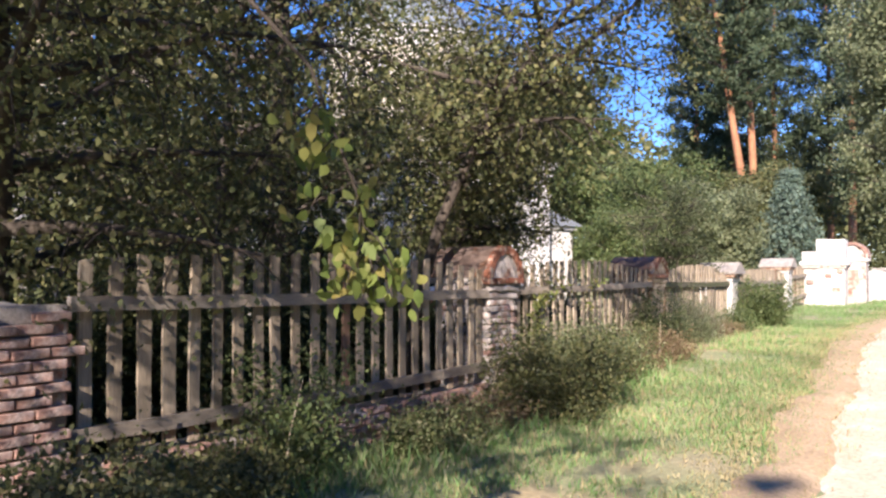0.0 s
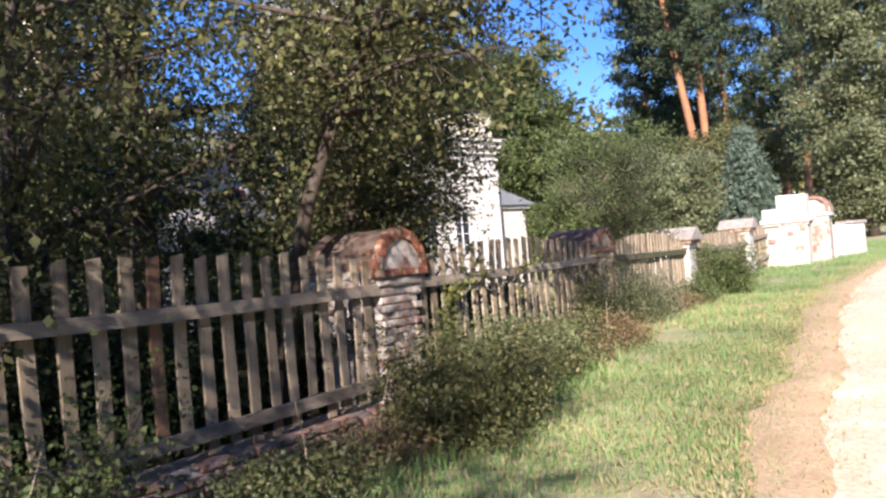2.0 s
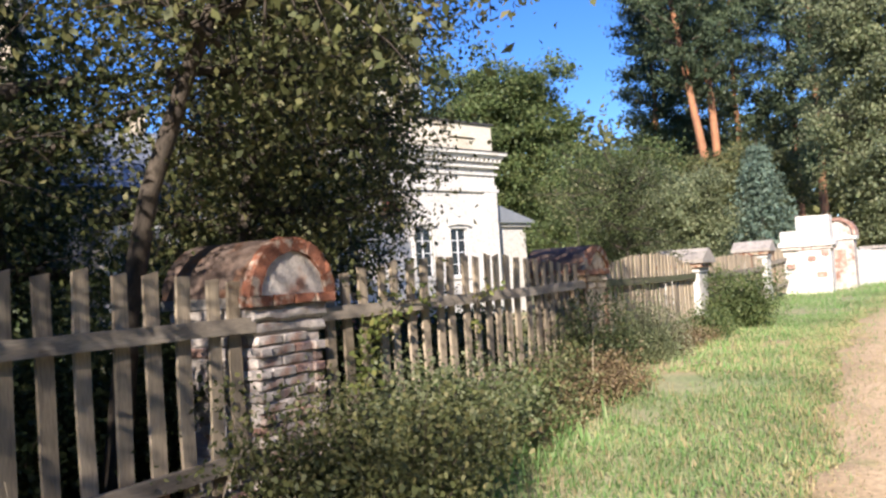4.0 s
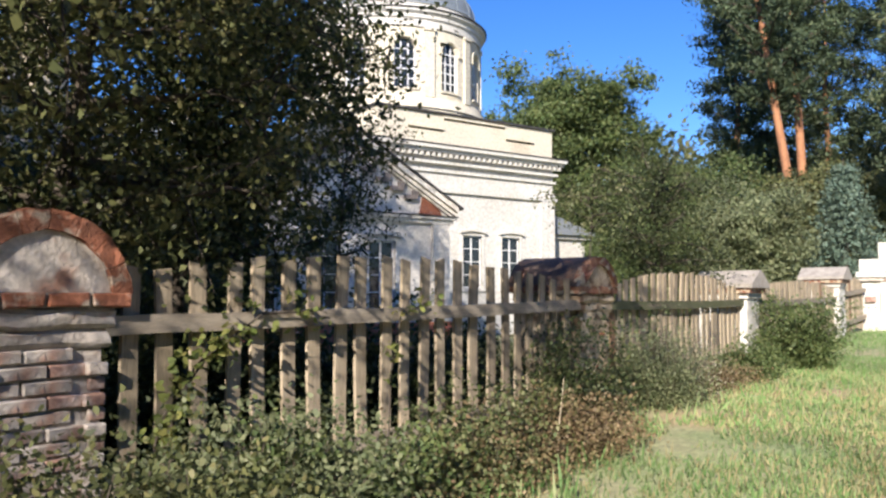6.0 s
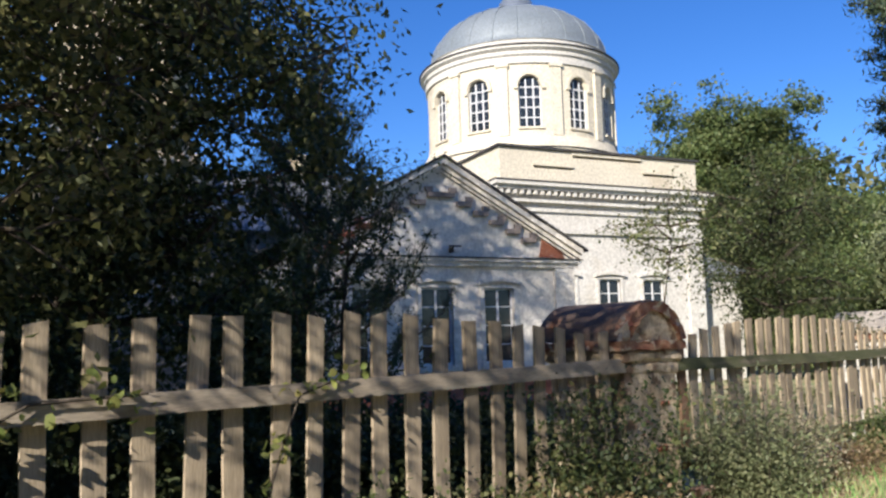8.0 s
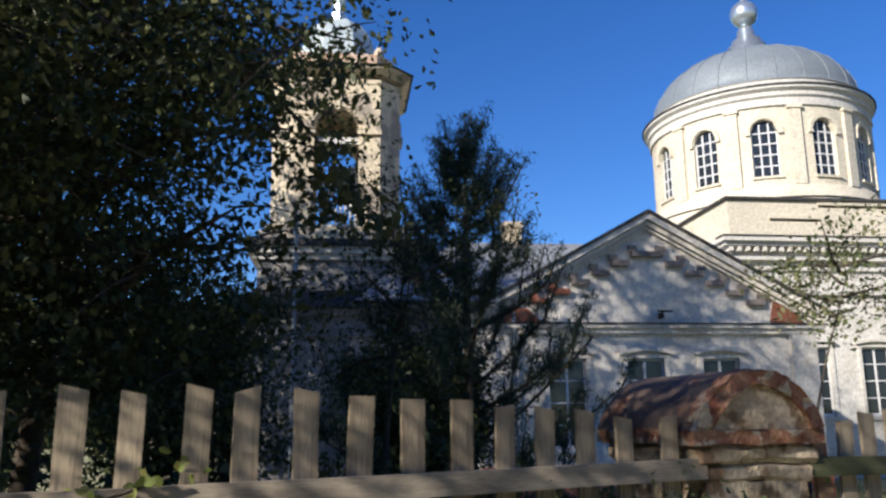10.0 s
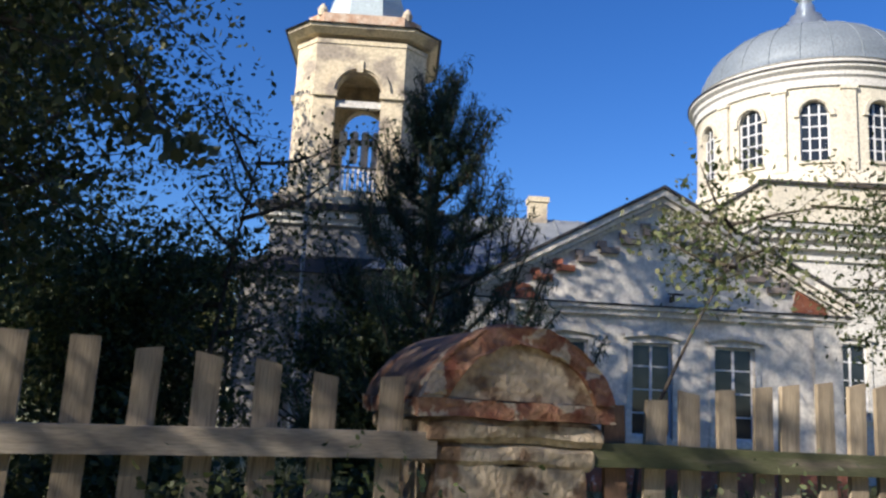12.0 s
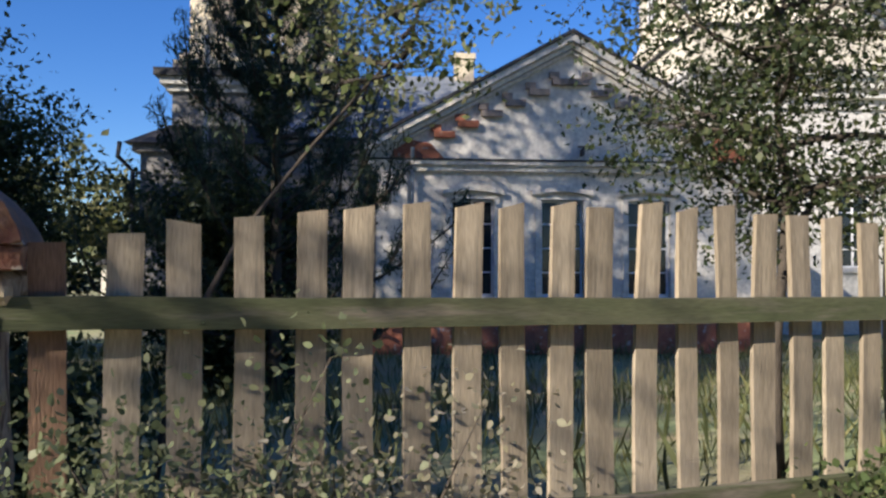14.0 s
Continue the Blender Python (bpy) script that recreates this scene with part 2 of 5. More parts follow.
def turned(bm, profile, cx, cy, n=48, a0=0.0, square=False):
    """A profile of (radius, z) turned about the upright axis at cx, cy."""
    rings = []
    for r, z in profile:
        rings.append([bm.verts.new((cx + r * math.cos(a0 + 2 * math.pi * i / n), cy + r * math.sin(a0 + 2 * math.pi * i / n), z)) for i in range(n)])
    for a, b in zip(rings, rings[1:]):
        for i in range(n):
            bm.faces.new((a[i], a[(i + 1) % n], b[(i + 1) % n], b[i]))
    bm.faces.new(list(reversed(rings[0])))
    bm.faces.new(rings[-1])
    bmesh.ops.recalc_face_normals(bm, faces=bm.faces)
    return bm


def tube_data(points, radii, sides=7):
    """Vertices and faces of a tapered tube along points."""
    vs, fs = [], []
    pts = [Vector(p) for p in points]
    for i, p in enumerate(pts):
        d = (pts[min(i + 1, len(pts) - 1)] - pts[max(i - 1, 0)]).normalized()
        s = d.cross(Vector((0.31, 0.95, 0.05))).normalized()
        t = d.cross(s)
        for k in range(sides):
            a = 2 * math.pi * k / sides
            vs.append(p + (s * math.cos(a) + t * math.sin(a)) * radii[i])
    for i in range(len(pts) - 1):
        for k in range(sides):
            fs.append((i * sides + k, i * sides + (k + 1) % sides, (i + 1) * sides + (k + 1) % sides, (i + 1) * sides + k))
    fs.append(tuple(reversed(range(sides))))
    fs.append(tuple((len(pts) - 1) * sides + k for k in range(sides)))
    return vs, fs


def join(pieces):
    vs, fs = [], []
    for v, f in pieces:
        o = len(vs)
        vs.extend(v)
        fs.extend(tuple(i + o for i in q) for q in f)
    return vs, fs


def leaf_mesh(name, centres, axes, sides, lengths, widths, material, parent=None, fold=0.15, oval=False):
    """Folded pointed leaves: centre, way it points, way across, length and width of each."""
    n = len(centres)
    nrm = np.cross(axes, sides)
    L, W = lengths[:, None], widths[:, None]
    m = 6 if oval else 4
    v = np.empty((n, m, 3))
    v[:, 0] = centres - axes * L * 0.5
    for k, s in ((1, 1), (m - 1, -1)):
        v[:, k] = centres - axes * L * (0.22 if oval else 0.05) + sides * W * 0.5 * s + nrm * W * fold
    v[:, m // 2] = centres + axes * L * 0.5 - nrm * L * 0.1
    if oval:
        for k, s in ((2, 1), (4, -1)):
            v[:, k] = centres + axes * L * 0.18 + sides * W * 0.4 * s + nrm * W * fold * 0.7
    me = bpy.data.meshes.new(name)
    me.vertices.add(n * m)
    me.vertices.foreach_set("co", v.reshape(-1).astype(np.float32))
    me.loops.add(n * m)
    me.loops.foreach_set("vertex_index", np.arange(n * m, dtype=np.int32))
    me.polygons.add(n)
    me.polygons.foreach_set("loop_start", np.arange(0, n * m, m, dtype=np.int32))
    me.update(calc_edges=True)
    me.materials.append(M[material])
    ob = new(name, me)
    if parent:
        ob.parent = parent
    return ob


def unit(a):
    return a / np.maximum(np.linalg.norm(a, axis=1, keepdims=True), 1e-6)


def scatter(rng, clumps, per, spread, size, droop=0.3, narrow=0.6):
    """Leaves round clump centres: arrays for leaf_mesh. clumps: rows of x, y, z, radius."""
    c = np.repeat(clumps, per, axis=0)
    n = len(c)
    off = rng.normal(size=(n, 3)) * np.array([1, 1, 0.7]) * c[:, 3:4] * spread
    ctr = c[:, :3] + off
    ax = unit(rng.normal(size=(n, 3)) + np.array([0, 0, -droop * 2]) + off * 0.6)
    sd = unit(np.cross(ax, rng.normal(size=(n, 3)) * 0.7 + np.array([0, 0, 1.0])))
    ln = size * rng.uniform(0.6, 1.3, n)
    return ctr, ax, sd, ln, ln * narrow * rng.uniform(0.8, 1.2, n)


def ground_z(x, y):
    """Height of the ground: the track side rises slowly; behind the fence the yard falls away to the church."""
    s = min(max((x + 9) / 14, 0), 1)
    z = 0.42 * s * s * (3 - 2 * s) + max(0, x - 5) * 0.022
    if y > 0.4:
        k = min((y - 0.4) / 9, 1)
        z -= (0.2 + z) * k * k * (3 - 2 * k)
    if y < -3:
        z -= min(-3 - y, 4) * 0.02
    return z

# ---------------------------------------------------------------- ground and track


def grid_sheet(xs, ys, height):
    vs = [(x, y, height(x, y)) for y in ys for x in xs]
    w = len(xs)
    fs = [(j * w + i, j * w + i + 1, (j + 1) * w + i + 1, (j + 1) * w + i) for j in range(len(ys) - 1) for i in range(w - 1)]
    return vs, fs


def bumpy(x, y):
    return ground_z(x, y) + 0.03 * noise.noise((x * 0.9, y * 0.9, 0)) + 0.015 * noise.noise((x * 3.1, y * 3.1, 4))


xs = [-400, -150, -60, -30] + [-22 + 0.4 * i for i in range(121)] + [32, 40, 60, 90, 150, 400]
ys = [-400, -150, -60, -25, -14] + [-10 + 0.4 * i for i in range(61)] + [18, 24, 34, 50, 90, 150, 400]
ground = tagged(ob_from("ground", *grid_sheet(xs, ys, bumpy), "earth", smooth=True),
                "patchy grass verge and yard of dry earth", "ground", kind="structure")


def road_left(x):
    return -3.25 + 0.07 * (x + 4) - 0.007 * max(x - 1, 0) ** 2 + 0.18 * noise.noise((x * 0.5, 1, 0)) + 0.07 * noise.noise((x * 2.3, 5, 0))


rx = [-60, -40, -26] + [-20 + 0.3 * i for i in range(200)] + [44, 50, 60]
vs, fs = [], []
for x in rx:
    a = road_left(x)
    for k in range(9):
        y = a - k * 0.55
        edge = 0.028 if 0 < k < 8 else -0.02
        vs.append((x, y, bumpy(x, y) + edge + 0.02 * noise.noise((x * 1.3, y * 1.3, 9))))
for i in range(len(rx) - 1):
    for k in range(8):
        fs.append((i * 9 + k, i * 9 + k + 1, (i + 1) * 9 + k + 1, (i + 1) * 9 + k))
road = tagged(ob_from("road", vs, fs, "sand", smooth=True), "pale sandy dirt track with worn grassy edge", "road", kind="structure")

vs, fs = [], []
ex = [-20 + 0.2 * i for i in range(220)]
for x in ex:
    out = 0.34 + 0.22 * noise.noise((x * 0.6, 3, 1)) + 0.22 * noise.noise((x * 2.2, 8, 1)) + 0.1 * noise.noise((x * 6, 2, 4))
    for k in range(5):
        y = road_left(x) - 0.38 - 0.1 * noise.noise((x * 0.5, 6, 2)) + (out + 0.38) * k / 4
        vs.append((x, y, bumpy(x, y) + (0.048 if 0 < k < 4 else -0.02)))
for i in range(len(ex) - 1):
    for k in range(4):
        fs.append((i * 5 + k, (i + 1) * 5 + k, (i + 1) * 5 + k + 1, i * 5 + k + 1))
tagged(ob_from("road_edge", vs, fs, "dirt", smooth=True), "strip of trodden brown dirt beside the track", "road edge", kind="structure")

# ---------------------------------------------------------------- the church, in its own frame: u along its long wall, v inwards
CHURCH = Matrix.Translation((1.064, -0.994, 2.047)) @ Matrix.Rotation(radians(-17.13), 4, 'Z') @ Matrix.Scale(0.7416, 4) @ Matrix.Translation((0, 0, -1.5))


def church_thing(name, u, v, z, label, category, shift=(0, 0, 0)):
    e = new(name)
    e.matrix_world = CHURCH @ Matrix.Translation((u + shift[0], v + shift[1], z + shift[2]))
    e["origin"] = (u, v, z)
    return tagged(e, label, category)


def cpart(name, bm, material, thing, label="", smooth=False):
    """A part modelled in church coordinates, under a church thing."""
    bm.transform(Matrix.Translation(-Vector(thing["origin"])))
    return part(name, bm, material, thing, label, smooth)


def sub(name, bm, material, thing, parent, label="", smooth=False):
    bm.transform(Matrix.Translation(-Vector(thing["origin"])))
    return part(name, bm, material, parent, label, smooth)


def wall_with_holes(bm, x0, x1, z0, z1, y0, y1, holes):
    """An upright slab from x0 to x1 with rectangular openings (a, b, low, high), cut right through, in one piece."""
    gx = sorted({x0, x1, *[h[0] for h in holes], *[h[1] for h in holes]})
    gz = sorted({z0, z1, *[h[2] for h in holes], *[h[3] for h in holes]})
    grid = {(i, j, k): bm.verts.new((x, y, z)) for i, x in enumerate(gx) for j, z in enumerate(gz) for k, y in enumerate((y0, y1))}

    def solid(i, j):
        if not (0 <= i < len(gx) - 1 and 0 <= j < len(gz) - 1):
            return False
        cx, cz = (gx[i] + gx[i + 1]) / 2, (gz[j] + gz[j + 1]) / 2
        return not any(a < cx < b and lo < cz < hi for a, b, lo, hi in holes)

    for i in range(len(gx) - 1):
        for j in range(len(gz) - 1):
            if not solid(i, j):
                continue
            q = [(i, j), (i + 1, j), (i + 1, j + 1), (i, j + 1)]
            bm.faces.new([grid[a, b, 0] for a, b in q])
            bm.faces.new([grid[a, b, 1] for a, b in reversed(q)])
            for (di, dj), (p, r) in zip(((0, -1), (1, 0), (0, 1), (-1, 0)), zip(q, q[1:] + q[:1])):
                if not solid(i + di, j + dj):
                    bm.faces.new((grid[p[0], p[1], 1], grid[r[0], r[1], 1], grid[r[0], r[1], 0], grid[p[0], p[1], 0]))
    bmesh.ops.recalc_face_normals(bm, faces=bm.faces)
    return bm


def window_unit(thing, u, z0, z1, w, v, cols=2, rows=4, surround=True, cornice=True, mate="white"):
    """A casement in a wall facing the track at depth v."""
    win = sub("window", boxes((u - w / 2, u - w / 2 + 0.07, v + 0.12, v + 0.2, z0, z1), (u + w / 2 - 0.07, u + w / 2, v + 0.12, v + 0.2, z0, z1),
                              (u - w / 2 + 0.07, u + w / 2 - 0.07, v + 0.12, v + 0.2, z1 - 0.08, z1), (u - w / 2 + 0.07, u + w / 2 - 0.07, v + 0.12, v + 0.2, z0, z0 + 0.08)),
              "frame", thing, thing, "white-painted wooden window frame")
    sub("pane", boxes((u - w / 2 + 0.07, u + w / 2 - 0.07, v + 0.155, v + 0.165, z0 + 0.08, z1 - 0.08)), "glass", thing, win, "dark reflecting glass")
    for i in range(1, cols):
        x = u - w / 2 + w * i / cols
        sub("mullion", boxes((x - 0.04, x + 0.04, v + 0.11, v + 0.15, z0 + 0.08, z1 - 0.08)), "frame", thing, win)
    for j in range(1, rows):
        z = z0 + (z1 - z0) * j / rows
        sub("glazing_bar", boxes((u - w / 2 + 0.07, u + w / 2 - 0.07, v + 0.125, v + 0.15, z - 0.022, z + 0.022)), "frame", thing, win)
    if surround:
        s = 0.16
        sub("surround", boxes((u - w / 2 - s, u - w / 2, v - 0.07, v + 0.12, z0 - 0.1, z1 + 0.1), (u + w / 2, u + w / 2 + s, v - 0.07, v + 0.12, z0 - 0.1, z1 + 0.1),
                              (u - w / 2, u + w / 2, v - 0.07, v + 0.12, z1, z1 + 0.1)), mate, thing, win)
    if cornice:
        bm = bmesh.new()
        n = 8
        prof = [(u - w / 2 - 0.28 + (w + 0.56) * i / n, z1 + 0.12 + 0.12 * math.sin(math.pi * i / n)) for i in range(n + 1)]
        prof += [(x, z + 0.13) for x, z in reversed(prof)]
        prism(bm, prof, v - 0.2, v)
        sub("hood", bm, mate, thing, win)
    sub("window_sill", boxes((u - w / 2 - 0.2, u + w / 2 + 0.2, v - 0.12, v + 0.12, z0 - 0.2, z0 - 0.1)), mate, thing, win)
    return win


# --- the gabled hall
GV = 22.3
hall = church_thing("gabled_church_hall", 5.7, GV + 6, -1.5, "whitewashed church hall with stepped brickwork in its gable", "church hall")
holes = [(2.1, 3.4, 0.2, 3.1), (4.8, 6.1, 0.2, 3.1), (7.45, 8.75, 0.2, 3.1)]
bm = bmesh.new()
wall_with_holes(bm, -0.1, 11.6, -1.5, 4.15, GV, GV + 0.6, holes)
cpart("side_wall", boxes((-0.1, 0.5, GV + 0.6, GV + 13, -1.5, 4.15)), "blue_white", hall)
cpart("side_wall", boxes((11.0, 11.6, GV + 0.6, GV + 13, -1.5, 4.15)), "blue_white", hall)
cpart("gable", prism(bmesh.new(), [(-0.1, 4.15), (11.6, 4.15), (11.6, 4.5), (5.7, 7.75), (-0.1, 4.5)], GV + 0.02, GV + 0.6), "blue_white", hall, "white gable field with stepped blocks")
cpart("wall", bm, "blue_white", hall, "shaded white limewashed wall, patched with stains")
cpart("plinth", boxes((-0.2, 11.7, GV - 0.12, GV, -1.5, -0.35)), "brick", hall, "exposed red brick plinth")
for u in (0.35, 11.1):
    cpart("pilaster", boxes((u - 0.45, u + 0.45, GV - 0.14, GV, -0.35, 3.9)), "blue_white", hall)
cpart("string_course", boxes((-0.35, 11.85, GV - 0.28, GV, 4.1, 4.22), (-0.25, 11.75, GV - 0.16, GV, 3.92, 4.1)), "blue_white", hall)
cpart("flashing", boxes((-0.4, 11.9, GV - 0.33, GV + 0.02, 4.222, 4.27)), "dark_roof", hall, "dark sheet-metal flashing")
# black slab behind the windows, standing in for the unlit room
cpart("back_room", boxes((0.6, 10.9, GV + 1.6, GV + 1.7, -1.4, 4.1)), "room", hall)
for a, b, lo, hi in holes:
    window_unit(hall, (a + b) / 2, lo, hi, b - a, GV, 2, 4, mate="blue_white")
# raking cornice, with a roof that oversails it
for side in (-1, 1):
    for k, (d0, d1, out, m) in enumerate(((0.0, 0.22, 0.42, "blue_white"), (0.25, 0.40, 0.26, "blue_white"), (0.43, 0.52, 0.14, "blue_white"))):
        bm = bmesh.new()
        e, s = 5.7 + side * 6.15, 0.553
        prism(bm, [(5.7, 8.05 - d0), (e, 8.05 - 6.15 * s - d0), (e, 8.05 - 6.15 * s - d1), (5.7, 8.05 - d1)], GV - out, GV + 0.02)
        cpart("raking_moulding", bm, m, hall)
    bm = bmesh.new()
    e = 5.7 + side * 6.35
    prism(bm, [(5.7, 8.17), (e, 8.17 - 6.35 * 0.553), (e, 8.07 - 6.35 * 0.553), (5.7, 8.06)], GV - 0.5, GV + 12)
    cpart("roof", bm, "dark_roof", hall, "dark sheet-metal roof slope")
# stepped blocks under the rake: each step is a flat corbel with a small upright beside it
for side in (-1, 1):
    for i in range(6):
        a, b = 5.7 + side * (0.25 + 0.71 * i), 5.7 + side * (0.50 + 0.71 * i)
        zz = 6.66 - 0.33 * i
        broken = side < 0 and i >= 4
        # blocks are grey-brown, darker than the wall; the broken ones red brick
        m = "brick" if broken else "dim_brick"
        cpart("corbel", boxes((a - 0.31, a + 0.31, GV - 0.17, GV, zz - 0.1, zz + 0.09)), m, hall, "broken red brick corbel" if broken else "dark grey-brown corbel")
        cpart("step_block", boxes((b - 0.15, b + 0.15, GV - 0.14, GV, zz + 0.1, zz + 0.29)), m, hall)
bm = bmesh.new()
prism(bm, [(0.3, 4.3), (1.9, 4.3), (1.5, 4.75), (0.9, 4.85), (0.4, 4.55)], GV - 0.03, GV + 0.02)
cpart("bare_brick_patch", bm, "brick", hall, "patch of bare red brick where plaster fell")
bm = bmesh.new()
prism(bm, [(10.0, 4.35), (11.2, 4.3), (10.9, 4.9), (10.2, 5.2)], GV - 0.03, GV + 0.02)
cpart("bare_brick_patch", bm, "brick", hall, "patch of bare red brick where plaster fell")
vs, fs = join([tube_data([(0.95, GV - 0.2, 4.6), (0.95, GV - 0.22, -0.4)], [0.06, 0.06], 8)])
bm = bmesh.new()
for q in [[bm.verts.new(v) for v in vs]]:
    for f in fs:
        bm.faces.new([q[i] for i in f])
cpart("downpipe", bm, "roof", hall, "grey sheet-metal downpipe")
cpart("lamp_bracket", boxes((5.85, 6.35, GV - 0.4, GV - 0.34, 4.62, 4.68), (6.0, 6.06, GV - 0.37, GV, 4.42, 4.62)), "iron", hall, "dark iron lamp bracket")

# --- refectory behind, between tower and main church: grey roof with a chimney
ref = church_thing("refectory", 4, 31, -1.5, "low refectory wing, walls greyed for shade, with a grey sheet roof", "church wing", (0.62, 1.95, 0.6))
cpart("wall", boxes((-4.4, 12.8, 28.2, 28.7, -1.5, 5.6), (-4.4, 12.8, 37.6, 38.1, -1.5, 5.6)), "shade_plaster", ref)
bm = bmesh.new()
vs = [(-4.8, 27.6, 5.5), (12.3, 27.6, 5.5), (12.3, 33, 9.2), (-1.3, 33, 9.2), (12.3, 38.6, 5.5), (-4.8, 38.6, 5.5)]
q = [bm.verts.new(v) for v in vs]
for f in ((0, 1, 2, 3), (3, 2, 4, 5), (0, 3, 5), (1, 4, 2), (0, 5, 4, 1)):
    bm.faces.new([q[i] for i in f])
bmesh.ops.recalc_face_normals(bm, faces=bm.faces)
cpart("roof", bm, "roof", ref, "pale grey sheet roof catching the sky")
for i in range(15):
    x = -4.2 + i * 1.15
    bm = bmesh.new()
    k = min(1, (x + 4.8) / 3.5)
    prism(bm, [(x - 0.025, 0), (x + 0.025, 0), (x + 0.025, 0.05), (x - 0.025, 0.05)], 0, 1)
    for v in bm.verts:
        yy = v.co.y
        v.co = Vector((v.co.x, 27.6 + yy * 5.4 * k, 5.5 + yy * 3.7 * k + v.co.z))
    cpart("roof_seam", bm, "roof", ref)
chim = church_thing("chimney", 3.05, 33, 8.9, "short buff plastered brick chimney on the roof ridge", "chimney", (0.62, 1.95, 0.6))
cpart("shaft", boxes((2.62, 3.46, 32.6, 33.4, 8.9, 9.95)), "tower", chim)
cpart("chimney_cap", boxes((2.54, 3.54, 32.52, 33.48, 9.95, 10.2)), "tower", chim)

# --- main church: cross arm, parapet, drum and dome
UC, VC, DR = 18.85, 42.8, 5.9
main = church_thing("domed_church", UC, VC, -1.5, "cream and white domed church with arched drum windows", "church", (0.38, -3.78, 0))
bm = bmesh.new()
wall_with_holes(bm, 12.4, 25.2, -1.5, 9.05, 34.0, 34.7, [(15.2, 16.6, 1.2, 4.2), (18.1, 19.5, 1.2, 4.2), (21.0, 22.4, 1.2, 4.2)])
for b in ((12.4, 13.1, 34.7, 51), (24.5, 25.2, 34.7, 51), (13.1, 24.5, 50.3, 51)):
    cpart("side_wall", boxes((*b, -1.5, 9.05)), "white", main)
cpart("wall", bm, "white", main, "sunlit white limewashed wall")
for u in (15.9, 18.8, 21.7):
    window_unit(main, u, 1.2, 4.2, 1.4, 34.0, 2, 4)
for u in (12.95, 24.65):
    cpart("pilaster", boxes((u - 0.55, u + 0.55, 33.85, 34.0, -1.0, 6.6)), "white", main)
cpart("architrave", boxes((12.2, 25.4, 33.82, 34.0, 6.55, 6.75), (12.3, 25.3, 33.9, 34.0, 6.75, 7.0)), "white", main)
cpart("frieze_band", boxes((12.25, 25.35, 33.86, 34.0, 7.65, 7.8)), "white", main)
cpart("cornice", boxes((11.9, 25.7, 33.5, 34.0, 8.72, 8.9), (11.75, 25.85, 33.3, 34.1, 8.9, 9.1), (12.2, 25.4, 33.7, 34.0, 8.1, 8.25)), "white", main, "white moulded cornice")
cpart("cornice", boxes((11.75, 12.4, 34.1, 51, 8.9, 9.1), (11.9, 12.4, 34.1, 51, 8.72, 8.9), (25.2, 25.85, 34.1, 51, 8.9, 9.1)), "white", main)
for i in range(34):
    u = 12.1 + i * 0.4
    cpart("dentil", boxes((u, u + 0.18, 33.56, 33.98, 8.48, 8.7)), "white", main)
cpart("cornice_flashing", boxes((11.7, 25.9, 33.25, 34.1, 9.1, 9.16)), "dark_roof", main)
bm = bmesh.new()
wall_with_holes(bm, 12.4, 25.2, 9.16, 10.98, 34.05, 34.5, [(14.4, 16.8, 9.98, 10.1), (16.84, 21.3, 10.66, 10.78), (21.45, 23.6, 9.96, 10.08)])
cpart("side_parapet", boxes((12.4, 12.9, 34.5, 51, 9.16, 10.98)), "cream", main)
cpart("side_parapet", boxes((24.7, 25.2, 34.5, 51, 9.16, 10.98)), "cream", main)
cpart("parapet_backing", boxes((12.9, 24.7, 34.502, 34.6, 9.5, 10.9)), "cream", main)
cpart("parapet", bm, "cream", main, "pale yellow parapet with sunk panels")
cpart("panel_ledge", boxes((14.35, 16.8, 33.93, 34.05, 10.1, 10.2), (16.8, 21.3, 33.93, 34.05, 10.78, 10.88), (21.4, 23.6, 33.93, 34.05, 10.08, 10.18)), "cream", main)
cpart("parapet_cap", boxes((12.25, 25.35, 33.9, 34.6, 10.98, 11.1), (12.25, 12.95, 34.6, 51.1, 10.98, 11.1), (24.65, 25.35, 34.6, 51.1, 10.98, 11.1)), "dark_roof", main)
cpart("flat_roof", boxes((12.9, 24.7, 34.5, 50.9, 10.3, 10.6)), "roof", main)
NW = 12
W0 = -90 - 24.4           # angle of the first window seen, in church axes
bm = bmesh.new()
# drum wall in facets, with arched openings
hw = 0.66 / DR


def ring_pt(a, r, z):
    return (UC + r * math.cos(a), VC + r * math.sin(a), z)


def drum_wall(z0, z1, sill, spring, r0, r1):
    """The drum's wall: strips between the windows, bands below the sills and above the arches, with the arches cut out."""
    vs, fs = [], []

    def quad_block(a0, a1, lo0, lo1, hi):
        o = len(vs)
        for r in (r0, r1):
            vs.extend([ring_pt(a0, r, lo0), ring_pt(a1, r, lo1), ring_pt(a1, r, hi), ring_pt(a0, r, hi)])
        fs.extend([(o, o + 1, o + 2, o + 3), (o + 7, o + 6, o + 5, o + 4), (o, o + 4, o + 5, o + 1), (o + 3, o + 2, o + 6, o + 7),
                   (o + 1, o + 5, o + 6, o + 2), (o, o + 3, o + 7, o + 4)])
    for k in range(NW):
        c = radians(W0 + 30 * k)
        e = c + radians(30) - hw
        for j in range(4):
            a, b = c + hw + (e - c - hw) * j / 4, c + hw + (e - c - hw) * (j + 1) / 4
            quad_block(a, b, z0, z0, z1)
        for j in range(8):
            t0, t1 = -1 + j / 4, -1 + (j + 1) / 4
            a, b = c + hw * t0, c + hw * t1
            quad_block(a, b, z0, z0, sill)
            arch = lambda t: spring + 0.66 * math.sqrt(max(0, 1 - t * t))
            quad_block(a, b, arch(t0), arch(t1), z1)
    return vs, fs


